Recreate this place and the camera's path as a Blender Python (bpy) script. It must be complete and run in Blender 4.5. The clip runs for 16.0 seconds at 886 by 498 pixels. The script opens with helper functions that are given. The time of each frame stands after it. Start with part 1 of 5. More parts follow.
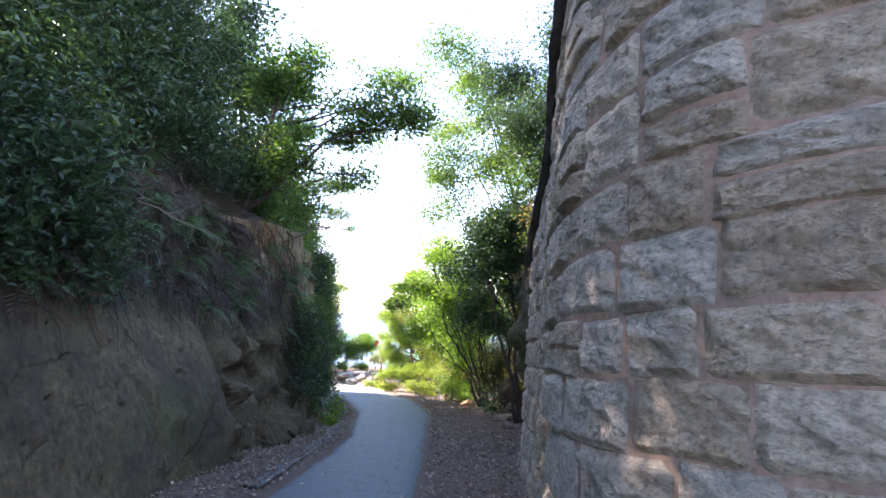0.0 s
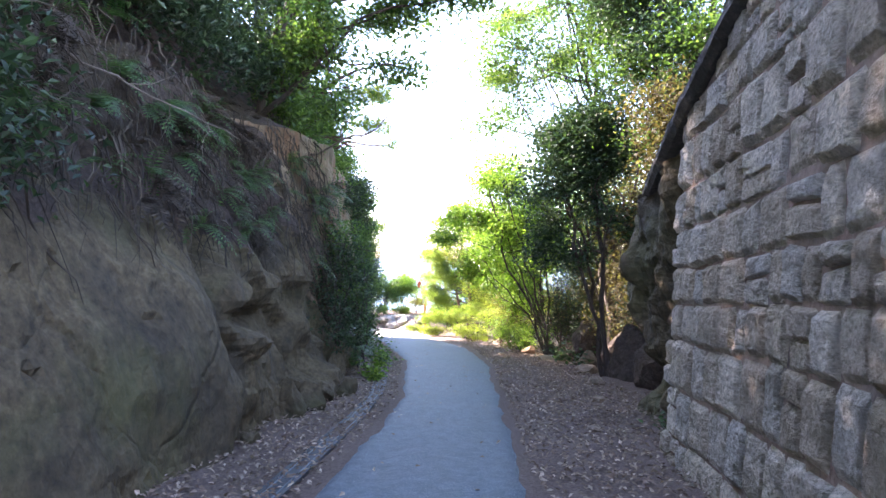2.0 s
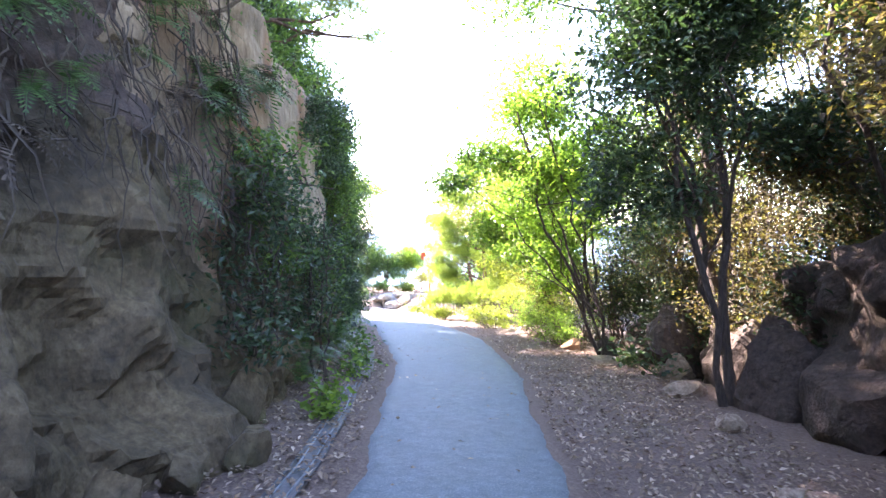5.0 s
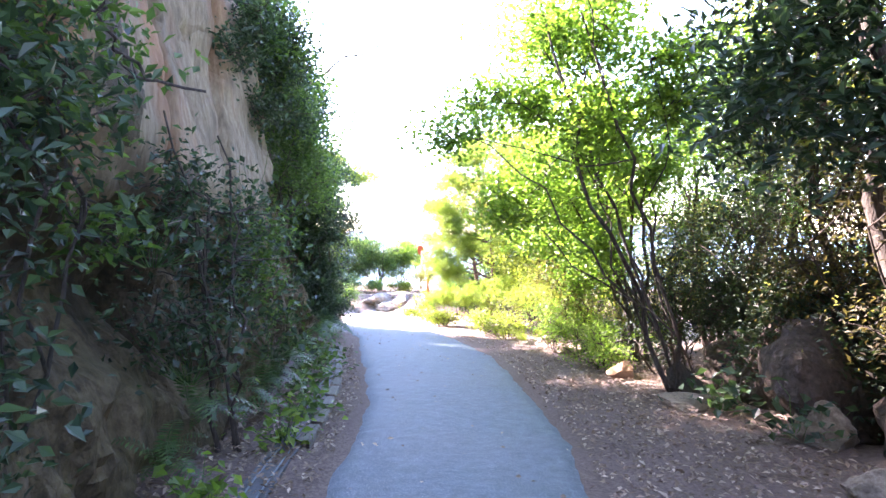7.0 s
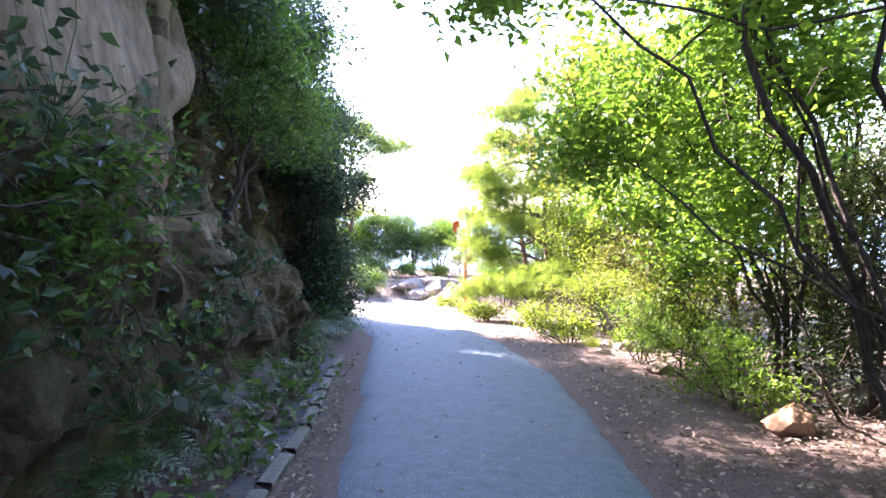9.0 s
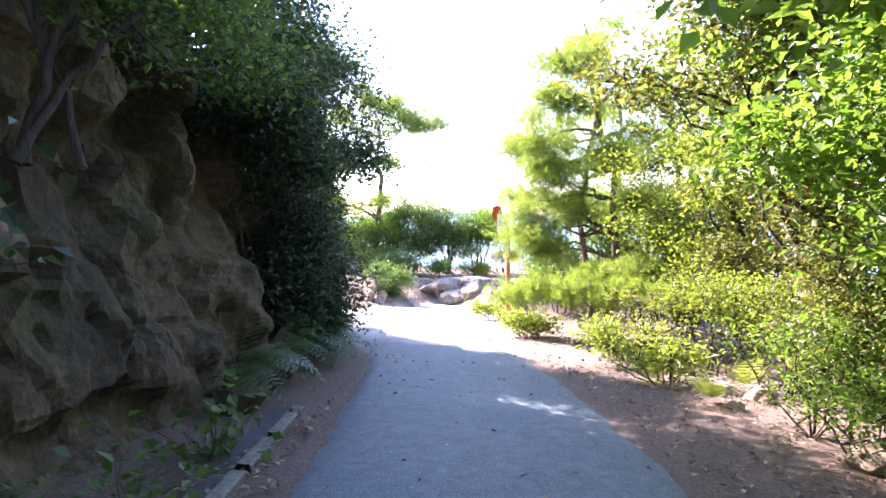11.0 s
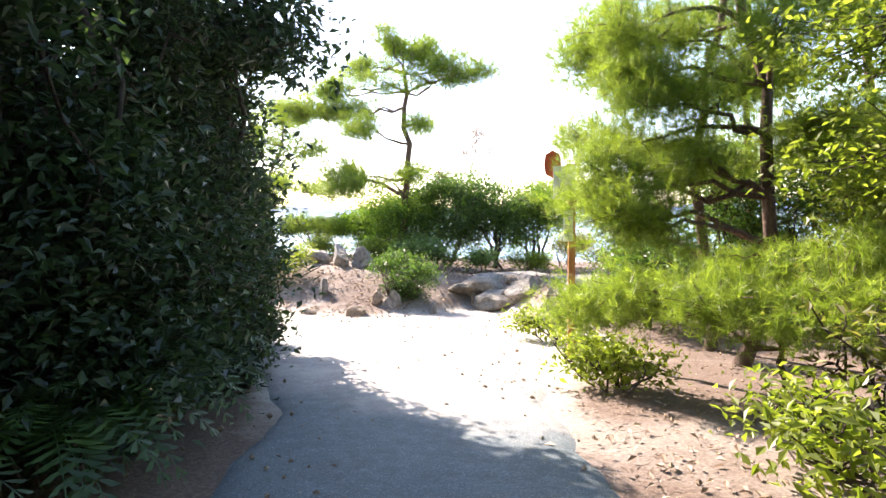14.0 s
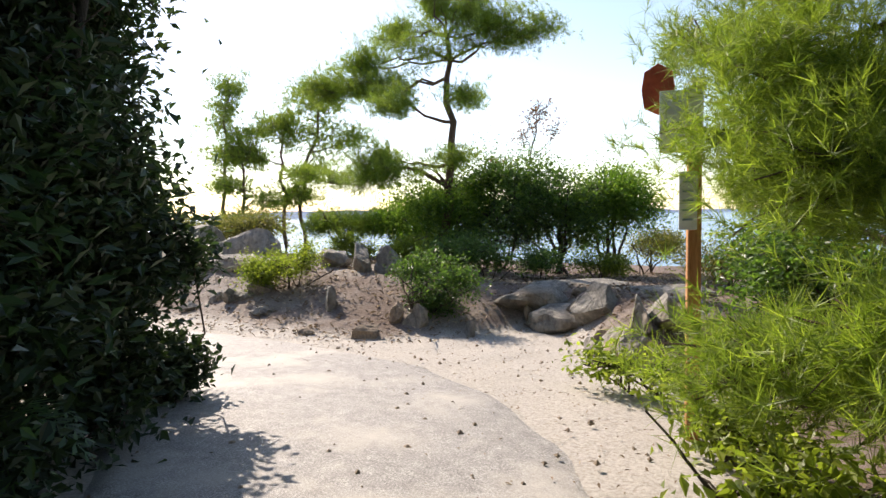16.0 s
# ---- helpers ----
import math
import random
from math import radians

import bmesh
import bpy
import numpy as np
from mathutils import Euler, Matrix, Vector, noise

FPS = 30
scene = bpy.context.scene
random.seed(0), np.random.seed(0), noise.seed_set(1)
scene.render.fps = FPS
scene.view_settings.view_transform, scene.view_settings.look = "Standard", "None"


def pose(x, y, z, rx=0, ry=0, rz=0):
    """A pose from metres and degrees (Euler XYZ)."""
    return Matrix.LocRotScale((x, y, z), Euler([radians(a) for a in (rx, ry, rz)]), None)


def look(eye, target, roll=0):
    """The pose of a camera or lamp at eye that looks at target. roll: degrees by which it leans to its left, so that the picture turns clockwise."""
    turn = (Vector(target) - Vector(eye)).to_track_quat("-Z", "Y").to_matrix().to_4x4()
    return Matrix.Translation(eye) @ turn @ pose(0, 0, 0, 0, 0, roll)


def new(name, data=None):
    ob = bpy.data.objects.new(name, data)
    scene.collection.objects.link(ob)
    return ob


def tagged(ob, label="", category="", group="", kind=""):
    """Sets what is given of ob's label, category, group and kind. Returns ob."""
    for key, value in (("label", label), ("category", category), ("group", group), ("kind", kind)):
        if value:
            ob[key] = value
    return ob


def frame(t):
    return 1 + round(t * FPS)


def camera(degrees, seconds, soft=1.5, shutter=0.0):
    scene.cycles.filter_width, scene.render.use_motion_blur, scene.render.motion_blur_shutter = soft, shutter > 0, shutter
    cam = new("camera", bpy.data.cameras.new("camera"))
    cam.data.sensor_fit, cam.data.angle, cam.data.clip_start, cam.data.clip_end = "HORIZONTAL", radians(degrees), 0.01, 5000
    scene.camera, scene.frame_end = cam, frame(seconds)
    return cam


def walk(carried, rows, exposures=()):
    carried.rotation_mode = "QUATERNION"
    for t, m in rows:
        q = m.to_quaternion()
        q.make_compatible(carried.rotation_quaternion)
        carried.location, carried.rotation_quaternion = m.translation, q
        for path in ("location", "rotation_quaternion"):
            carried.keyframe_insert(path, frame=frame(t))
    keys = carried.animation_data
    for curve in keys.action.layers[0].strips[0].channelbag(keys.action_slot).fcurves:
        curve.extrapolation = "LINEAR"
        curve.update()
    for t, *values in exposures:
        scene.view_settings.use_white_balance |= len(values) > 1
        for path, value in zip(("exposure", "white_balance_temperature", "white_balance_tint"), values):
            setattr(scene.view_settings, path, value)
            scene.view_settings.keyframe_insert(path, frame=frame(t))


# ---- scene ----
cam = camera(73.8, 16.0)
METRES, EYE, TILT, LEAN, TURN = 24.0, 1.3, 6.3, -0.5, 0.0
ROWS = [
    (0.0, 0.0, 0.0, 0.0, -0.0, 0.0, 0.0),
    (0.5, -0.0082, 0.0211, -0.004, 2.44, 0.92, 0.7),
    (1.0, -0.0169, 0.0495, -0.0105, 2.82, 0.03, 0.91),
    (1.5, -0.0234, 0.0793, -0.018, 2.98, -2.19, 0.88),
    (2.0, -0.0252, 0.1102, -0.0229, 3.21, -5.36, 1.1),
    (2.5, -0.03, 0.1394, -0.0269, 3.23, -6.19, 1.02),
    (3.0, -0.0323, 0.1707, -0.0335, 3.6, -6.15, 1.09),
    (3.5, -0.0324, 0.2028, -0.0402, 3.89, -6.52, 1.14),
    (4.0, -0.0324, 0.2334, -0.0467, 4.08, -7.53, 1.13),
    (6.5, -0.0392, 0.3931, -0.0753, 4.42, -7.75, 1.0),
    (7.0, -0.0408, 0.4263, -0.0824, 4.61, -7.83, 1.04),
    (7.5, -0.0429, 0.4597, -0.0895, 5.14, -8.07, 1.25),
    (8.0, -0.0446, 0.492, -0.096, 6.37, -9.2, 1.46),
    (8.5, -0.0475, 0.5245, -0.1021, 7.6, -9.47, 1.67),
    (9.0, -0.0501, 0.556, -0.1072, 8.69, -9.34, 1.74),
    (11.5, -0.0659, 0.7124, -0.1386, 14.2, -9.47, 2.3),
    (12.0, -0.0692, 0.7425, -0.1446, 15.13, -9.44, 2.52),
    (12.5, -0.0715, 0.7722, -0.1508, 15.98, -9.38, 2.63),
    (13.0, -0.0725, 0.8027, -0.158, 16.95, -9.43, 2.91),
    (13.5, -0.0771, 0.8321, -0.1645, 17.75, -9.79, 2.9),
    (14.0, -0.0831, 0.8608, -0.1704, 19.48, -9.75, 3.19),
    (14.5, -0.0888, 0.8884, -0.1753, 21.2, -9.51, 3.45),
    (15.0, -0.0947, 0.9166, -0.1816, 23.39, -9.17, 3.88),
    (15.5, -0.1016, 0.9439, -0.1872, 24.8, -9.1, 4.01),
    (16.0, -0.1099, 0.9708, -0.1927, 25.76, -9.02, 4.13),
]
walk(cam, [(t, pose(0, 0, EYE, TILT, LEAN, TURN) @ pose(METRES * x, METRES * y, METRES * z, 90 + pitch, roll, yaw)) for t, x, y, z, yaw, pitch, roll in ROWS],
     exposures=[(0.0, 2.65, 6500, 26), (0.8, 3.1, 6550, 28), (1.5, 3.25, 6550, 29), (3.0, 3.42, 6550, 31), (4.0, 3.85, 6550, 32), (6.5, 3.9, 6400, 36), (9.0, 3.25, 6250, 38), (12.5, 2.6, 6600, 31), (14.5, 1.82, 7150, 20), (15.2, 1.35, 7120, 19), (16.0, 0.72, 7100, 17)])
SKY_STRENGTH, SUN_STRENGTH = 0.15, 5.0
SUN_EL, SUN_AZ = 38.0, 57.0        # elevation; degrees to the left of straight ahead (+y)

# ------------------------------------------------------------------ sky and sun
world = bpy.data.worlds.new("world")
scene.world = world
world.use_nodes = True
wn = world.node_tree
wn.nodes.clear()
sky = wn.nodes.new("ShaderNodeTexSky")
sky.sky_type = "NISHITA"
sky.sun_disc = False
sky.sun_elevation = radians(SUN_EL)
sky.sun_rotation = radians(-SUN_AZ)
sky.dust_density = 0.35
sky.air_density = 1.0
sky_bg = wn.nodes.new("ShaderNodeBackground")
sky_bg.inputs["Strength"].default_value = SKY_STRENGTH
sky_out = wn.nodes.new("ShaderNodeOutputWorld")
wn.links.new(sky.outputs[0], sky_bg.inputs[0])
wn.links.new(sky_bg.outputs[0], sky_out.inputs[0])
sun = new("sun", bpy.data.lights.new("sun", "SUN"))
sun.data.energy = SUN_STRENGTH
sun.data.angle = radians(0.55)
sun.data.color = (1.0, 0.94, 0.84)
ce, se = math.cos(radians(SUN_EL)), math.sin(radians(SUN_EL))
sun_dir = Vector((-math.sin(radians(SUN_AZ)) * ce, math.cos(radians(SUN_AZ)) * ce, se))
sun.matrix_world = look(sun_dir * 60, (0, 0, 0))

# ------------------------------------------------------------------ materials
MATS = {}


def nodes_of(name):
    m = bpy.data.materials.new(name)
    m.use_nodes = True
    nt = m.node_tree
    nt.nodes.clear()
    out = nt.nodes.new("ShaderNodeOutputMaterial")
    bsdf = nt.nodes.new("ShaderNodeBsdfPrincipled")
    nt.links.new(bsdf.outputs[0], out.inputs[0])
    return m, nt, bsdf, out


def ramp(nt, fac, stops):
    r = nt.nodes.new("ShaderNodeValToRGB")
    el = r.color_ramp.elements
    while len(el) < len(stops):
        el.new(0.5)
    for e, (p, c) in zip(el, stops):
        e.position, e.color = p, (*c, 1)
    nt.links.new(fac, r.inputs[0])
    return r.outputs[0]


def tex(nt, kind, scale, detail=6.0, stretch=(1, 1, 1), rough=0.6):
    tc = nt.nodes.new("ShaderNodeTexCoord")
    mp = nt.nodes.new("ShaderNodeMapping")
    mp.inputs["Scale"].default_value = stretch
    nt.links.new(tc.outputs["Object"], mp.inputs[0])
    if kind == "noise":
        t = nt.nodes.new("ShaderNodeTexNoise")
        t.inputs["Detail"].default_value = detail
        t.inputs["Roughness"].default_value = rough
    else:
        t = nt.nodes.new("ShaderNodeTexVoronoi")
        t.feature = kind
    t.inputs["Scale"].default_value = scale
    nt.links.new(mp.outputs[0], t.inputs["Vector"])
    return t.outputs[0]


def mix(nt, fac, a, b, how="MIX"):
    m = nt.nodes.new("ShaderNodeMix")
    m.data_type, m.blend_type = "RGBA", how
    for s, v in ((m.inputs[0], fac), (m.inputs[6], a), (m.inputs[7], b)):
        if hasattr(v, "is_output"):
            nt.links.new(v, s)
        elif isinstance(v, tuple):
            s.default_value = (*v, 1)
        else:
            s.default_value = v
    return m.outputs[2]


def bump(nt, bsdf, height, strength, distance, prev=None):
    b = nt.nodes.new("ShaderNodeBump")
    b.inputs["Strength"].default_value = strength
    b.inputs["Distance"].default_value = distance
    nt.links.new(height, b.inputs["Height"])
    if prev is not None:
        nt.links.new(prev, b.inputs["Normal"])
    if bsdf is not None:
        nt.links.new(b.outputs[0], bsdf.inputs["Normal"])
    return b.outputs[0]


def mineral(name, dark, mid, light, stain, scale=1.0, stretch=(1, 1, 1), rough=0.92, relief=0.03, stain_at=(0.52, 0.68), rnd=0.0, seams=0.0, moss=None):
    """Rock, soil, plaster: three tones of grain, large stains, relief at two sizes."""
    m, nt, bsdf, out = nodes_of(name)
    big = tex(nt, "noise", 0.9 * scale, 5, stretch)
    fine = tex(nt, "noise", 14 * scale, 8, stretch, 0.7)
    base = ramp(nt, fine, [(0.30, dark), (0.5, mid), (0.72, light)])
    patch = ramp(nt, big, [(stain_at[0], (0, 0, 0)), (stain_at[1], (1, 1, 1))])
    col = mix(nt, patch, base, mix(nt, 0.65, base, stain))
    mid_n = tex(nt, "noise", 3.1 * scale, 4, stretch)
    col = mix(nt, 0.55, col, ramp(nt, mid_n, [(0.3, (0.55, 0.55, 0.55)), (0.7, (1.25, 1.25, 1.25))]), "MULTIPLY")
    if moss:
        soft = tex(nt, "noise", 0.55 * scale, 6, (1, 1, 1), 0.65)
        col = mix(nt, ramp(nt, soft, [(0.53, (0, 0, 0)), (0.66, (0.75, 0.75, 0.75))]), col, mix(nt, 0.6, base, moss))
    if rnd:
        oi = nt.nodes.new("ShaderNodeObjectInfo")
        tone = ramp(nt, oi.outputs["Random"], [(0.0, (0.80, 0.74, 0.68)), (0.35, (1.0, 0.95, 0.88)), (0.65, (0.92, 0.97, 1.05)), (1.0, (1.22, 1.2, 1.17))])
        col = mix(nt, rnd, col, tone, "MULTIPLY")
    nt.links.new(col, bsdf.inputs["Base Color"])
    bsdf.inputs["Roughness"].default_value = rough
    n1 = bump(nt, None, mid_n, 0.8, relief * 2)
    if seams:
        # cracks: edges of a warped cell pattern
        tc = nt.nodes.new("ShaderNodeTexCoord")
        warp = nt.nodes.new("ShaderNodeTexNoise")
        warp.inputs["Scale"].default_value = 1.6
        warp.inputs["Detail"].default_value = 5
        nt.links.new(tc.outputs["Object"], warp.inputs["Vector"])
        add = nt.nodes.new("ShaderNodeVectorMath")
        add.operation = "MULTIPLY_ADD"
        nt.links.new(warp.outputs["Color"], add.inputs[0])
        add.inputs[1].default_value = (0.7, 0.7, 0.7)
        nt.links.new(tc.outputs["Object"], add.inputs[2])
        vor = nt.nodes.new("ShaderNodeTexVoronoi")
        vor.feature = "DISTANCE_TO_EDGE"
        vor.inputs["Scale"].default_value = seams
        nt.links.new(add.outputs[0], vor.inputs["Vector"])
        line = ramp(nt, vor.outputs["Distance"], [(0.0, (0, 0, 0)), (0.035, (1, 1, 1))])
        n1 = bump(nt, None, line, 0.55, 0.035, n1)
    bump(nt, bsdf, fine, 0.9, relief * 0.6, n1)
    MATS[name] = m
    return m


def leafy(name, a, b, c, rough=0.42, glow=0.35):
    """Leaves: colour differs from leaf to leaf, light passes through."""
    m, nt, bsdf, out = nodes_of(name)
    geo = nt.nodes.new("ShaderNodeNewGeometry")
    col = ramp(nt, geo.outputs["Random Per Island"], [(0.0, a), (0.55, b), (0.93, c), (1.0, tuple(min(1, v * 1.5) for v in c))])
    big = tex(nt, "noise", 1.3, 3)
    col = mix(nt, 0.6, col, ramp(nt, big, [(0.32, (0.6, 0.66, 0.6)), (0.7, (1.3, 1.22, 1.1))]), "MULTIPLY")
    nt.links.new(col, bsdf.inputs["Base Color"])
    bsdf.inputs["Roughness"].default_value = rough
    tr = nt.nodes.new("ShaderNodeBsdfTranslucent")
    warm = mix(nt, 1.0, col, (1.85, 1.98, 0.95), "MULTIPLY")
    nt.links.new(warm, tr.inputs[0])
    ms = nt.nodes.new("ShaderNodeMixShader")
    ms.inputs[0].default_value = glow
    nt.links.new(bsdf.outputs[0], ms.inputs[1])
    nt.links.new(tr.outputs[0], ms.inputs[2])
    nt.links.new(ms.outputs[0], out.inputs[0])
    MATS[name] = m
    return m


mineral("sandstone", (0.05, 0.036, 0.018), (0.128, 0.095, 0.047), (0.22, 0.168, 0.09), (0.038, 0.032, 0.022), 1.0, (1, 1, 0.8), relief=0.045, seams=0.8, moss=(0.085, 0.098, 0.03), stain_at=(0.46, 0.62))
mineral("humus", (0.035, 0.024, 0.017), (0.075, 0.052, 0.038), (0.13, 0.095, 0.07), (0.05, 0.045, 0.025), 1.5, relief=0.04)
mineral("sandstone_pale", (0.12, 0.085, 0.05), (0.25, 0.185, 0.112), (0.37, 0.29, 0.19), (0.26, 0.10, 0.035), 1.0, (1, 1, 0.3), relief=0.03, seams=0.45, moss=(0.07, 0.06, 0.045), stain_at=(0.48, 0.6))
mineral("block_stone", (0.30, 0.24, 0.165), (0.63, 0.53, 0.39), (0.82, 0.72, 0.57), (0.30, 0.24, 0.15), 2.0, (1, 1, 1.5), relief=0.085, rnd=0.9)
mineral("mortar", (0.22, 0.15, 0.11), (0.36, 0.24, 0.17), (0.46, 0.33, 0.25), (0.20, 0.17, 0.14), 2.0, relief=0.015)
mineral("coping_stone", (0.035, 0.03, 0.026), (0.07, 0.06, 0.05), (0.12, 0.10, 0.085), (0.04, 0.045, 0.025), 1.5, relief=0.03)
mineral("ledge_rock", (0.13, 0.118, 0.10), (0.27, 0.25, 0.215), (0.42, 0.39, 0.34), (0.24, 0.17, 0.10), 1.0, (1, 1, 0.6), relief=0.06, seams=2.2)
mineral("loose_stone", (0.15, 0.11, 0.08), (0.30, 0.23, 0.16), (0.42, 0.34, 0.25), (0.16, 0.12, 0.07), 2.0, relief=0.02)
mineral("brown_boulder", (0.20, 0.11, 0.06), (0.36, 0.21, 0.12), (0.46, 0.30, 0.19), (0.18, 0.10, 0.05), 2.0, relief=0.02)
mineral("concrete", (0.10, 0.095, 0.075), (0.19, 0.18, 0.145), (0.27, 0.25, 0.21), (0.17, 0.16, 0.10), 2.0, relief=0.01)
mineral("bark", (0.035, 0.026, 0.02), (0.075, 0.056, 0.042), (0.13, 0.10, 0.08), (0.045, 0.045, 0.03), 2.0, (1.6, 1.6, 0.35), relief=0.03)
mineral("pine_bark", (0.06, 0.035, 0.025), (0.13, 0.08, 0.055), (0.22, 0.14, 0.10), (0.10, 0.09, 0.07), 2.0, (1.5, 1.5, 0.45), relief=0.03)
mineral("dead_wood", (0.12, 0.09, 0.065), (0.22, 0.175, 0.13), (0.32, 0.27, 0.21), (0.10, 0.08, 0.05), 3.0, (1, 1, 1), relief=0.01)
mineral("drain_plastic", (0.03, 0.033, 0.037), (0.06, 0.065, 0.07), (0.10, 0.105, 0.11), (0.13, 0.11, 0.08), 3.0, rough=0.55, relief=0.004)
mineral("post_wood", (0.34, 0.14, 0.05), (0.52, 0.24, 0.09), (0.62, 0.33, 0.14), (0.30, 0.14, 0.06), 2.0, (3, 3, 0.4), relief=0.006)
mineral("white_paint", (0.72, 0.73, 0.74), (0.8, 0.81, 0.82), (0.85, 0.86, 0.86), (0.66, 0.66, 0.64), 2.0, rough=0.5, relief=0.001)
mineral("red_paint", (0.50, 0.07, 0.02), (0.62, 0.10, 0.03), (0.68, 0.13, 0.05), (0.45, 0.07, 0.03), 2.0, rough=0.45, relief=0.001)
mineral("grey_ink", (0.16, 0.22, 0.30), (0.22, 0.30, 0.38), (0.28, 0.36, 0.44), (0.2, 0.26, 0.3), 2.0, rough=0.6, relief=0.001)
mineral("white_line", (0.10, 0.14, 0.15), (0.17, 0.22, 0.23), (0.25, 0.29, 0.30), (0.2, 0.18, 0.14), 2.0, rough=0.5, relief=0.001)
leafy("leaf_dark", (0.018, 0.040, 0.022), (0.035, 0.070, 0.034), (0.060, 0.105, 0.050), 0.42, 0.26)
# leaf_shade: a darker leaf_dark with deep shade painted into the colour
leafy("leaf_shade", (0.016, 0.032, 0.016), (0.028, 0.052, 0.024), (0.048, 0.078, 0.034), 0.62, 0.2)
leafy("leaf_green", (0.04, 0.085, 0.022), (0.07, 0.135, 0.034), (0.115, 0.185, 0.048), 0.42, 0.42)
leafy("leaf_bright", (0.075, 0.145, 0.024), (0.12, 0.205, 0.036), (0.18, 0.27, 0.055), 0.45, 0.52)
leafy("leaf_yellow", (0.11, 0.15, 0.024), (0.17, 0.215, 0.036), (0.235, 0.275, 0.055), 0.45, 0.5)
leafy("leaf_olive", (0.075, 0.082, 0.026), (0.12, 0.125, 0.036), (0.18, 0.165, 0.055), 0.5, 0.45)
leafy("leaf_brown", (0.045, 0.032, 0.020), (0.085, 0.066, 0.035), (0.13, 0.12, 0.05), 0.65, 0.4)
leafy("leaf_red", (0.10, 0.045, 0.035), (0.16, 0.075, 0.055), (0.20, 0.12, 0.08), 0.5, 0.3)
leafy("pine_needle", (0.10, 0.155, 0.03), (0.16, 0.225, 0.042), (0.24, 0.30, 0.062), 0.5, 0.48)
leafy("fern_green", (0.030, 0.075, 0.022), (0.050, 0.115, 0.035), (0.085, 0.165, 0.055), 0.45, 0.35)
leafy("leaf_litter", (0.12, 0.075, 0.052), (0.26, 0.185, 0.135), (0.42, 0.33, 0.26), 0.75, 0.05)
leafy("root_fibre", (0.032, 0.022, 0.015), (0.058, 0.042, 0.028), (0.095, 0.072, 0.05), 0.85, 0.05)

# asphalt: dark binder, pale grit, dusty wheel-less wear
m, nt, bsdf, out = nodes_of("asphalt")
grit = tex(nt, "noise", 95, 4, rough=0.85)
blot = tex(nt, "noise", 1.1, 5)
col = ramp(nt, grit, [(0.30, (0.045, 0.065, 0.074)), (0.5, (0.084, 0.119, 0.134)), (0.62, (0.19, 0.235, 0.25)), (0.72, (0.60, 0.61, 0.59))])
col = mix(nt, ramp(nt, blot, [(0.4, (0, 0, 0)), (0.75, (0.3, 0.3, 0.3))]), col, (0.16, 0.16, 0.16))
chips = tex(nt, "F1", 55)
col = mix(nt, ramp(nt, chips, [(0.10, (0.5, 0.5, 0.5)), (0.2, (0, 0, 0))]), col, (0.42, 0.41, 0.39))
patchy = tex(nt, "noise", 9, 5, rough=0.7)
col = mix(nt, 0.75, col, ramp(nt, patchy, [(0.3, (0.62, 0.62, 0.62)), (0.7, (1.3, 1.3, 1.3))]), "MULTIPLY")
# pale dusty grit of the open place; its near end also paints in sunlight
dust_and_sun = nt.nodes.new("ShaderNodeAttribute")
dust_and_sun.attribute_name = "open_ground"
vary = nt.nodes.new("ShaderNodeMath")
vary.operation = "MULTIPLY_ADD"
nt.links.new(blot, vary.inputs[0])
vary.inputs[1].default_value = 0.8
nt.links.new(dust_and_sun.outputs["Fac"], vary.inputs[2])
pale = ramp(nt, grit, [(0.3, (0.07, 0.067, 0.063)), (0.46, (0.22, 0.21, 0.20)), (0.58, (0.40, 0.385, 0.365)), (0.68, (0.66, 0.64, 0.61))])
pale = mix(nt, 0.8, pale, ramp(nt, patchy, [(0.3, (0.66, 0.64, 0.62)), (0.72, (1.28, 1.27, 1.25))]), "MULTIPLY")
pale = mix(nt, ramp(nt, blot, [(0.5, (0, 0, 0)), (0.68, (0.8, 0.8, 0.8))]), pale, (0.46, 0.425, 0.375))
col = mix(nt, ramp(nt, vary.outputs[0], [(0.66, (0, 0, 0)), (1.1, (1, 1, 1))]), col, pale)
nt.links.new(col, bsdf.inputs["Base Color"])
bsdf.inputs["Roughness"].default_value = 0.68
bump(nt, bsdf, grit, 0.7, 0.006)
MATS["asphalt"] = m

# ground: litter-brown under the trees, pale decomposed granite in the open
m, nt, bsdf, out = nodes_of("soil")
fine = tex(nt, "noise", 38, 6, rough=0.75)
big = tex(nt, "noise", 0.8, 5)
sand = ramp(nt, fine, [(0.3, (0.26, 0.225, 0.185)), (0.5, (0.43, 0.395, 0.35)), (0.7, (0.57, 0.535, 0.485))])
humus = ramp(nt, fine, [(0.3, (0.075, 0.05, 0.035)), (0.5, (0.15, 0.105, 0.08)), (0.7, (0.26, 0.195, 0.155))])
tc = nt.nodes.new("ShaderNodeAttribute")
tc.attribute_name = "open_ground"
vary = nt.nodes.new("ShaderNodeMath")
vary.operation = "MULTIPLY_ADD"
nt.links.new(big, vary.inputs[0])
vary.inputs[1].default_value = 0.9
nt.links.new(tc.outputs["Fac"], vary.inputs[2])
nt.links.new(mix(nt, ramp(nt, vary.outputs[0], [(0.62, (0, 0, 0)), (1.0, (1, 1, 1))]), humus, sand), bsdf.inputs["Base Color"])
bsdf.inputs["Roughness"].default_value = 0.95
bump(nt, bsdf, fine, 0.8, 0.02)
MATS["soil"] = m

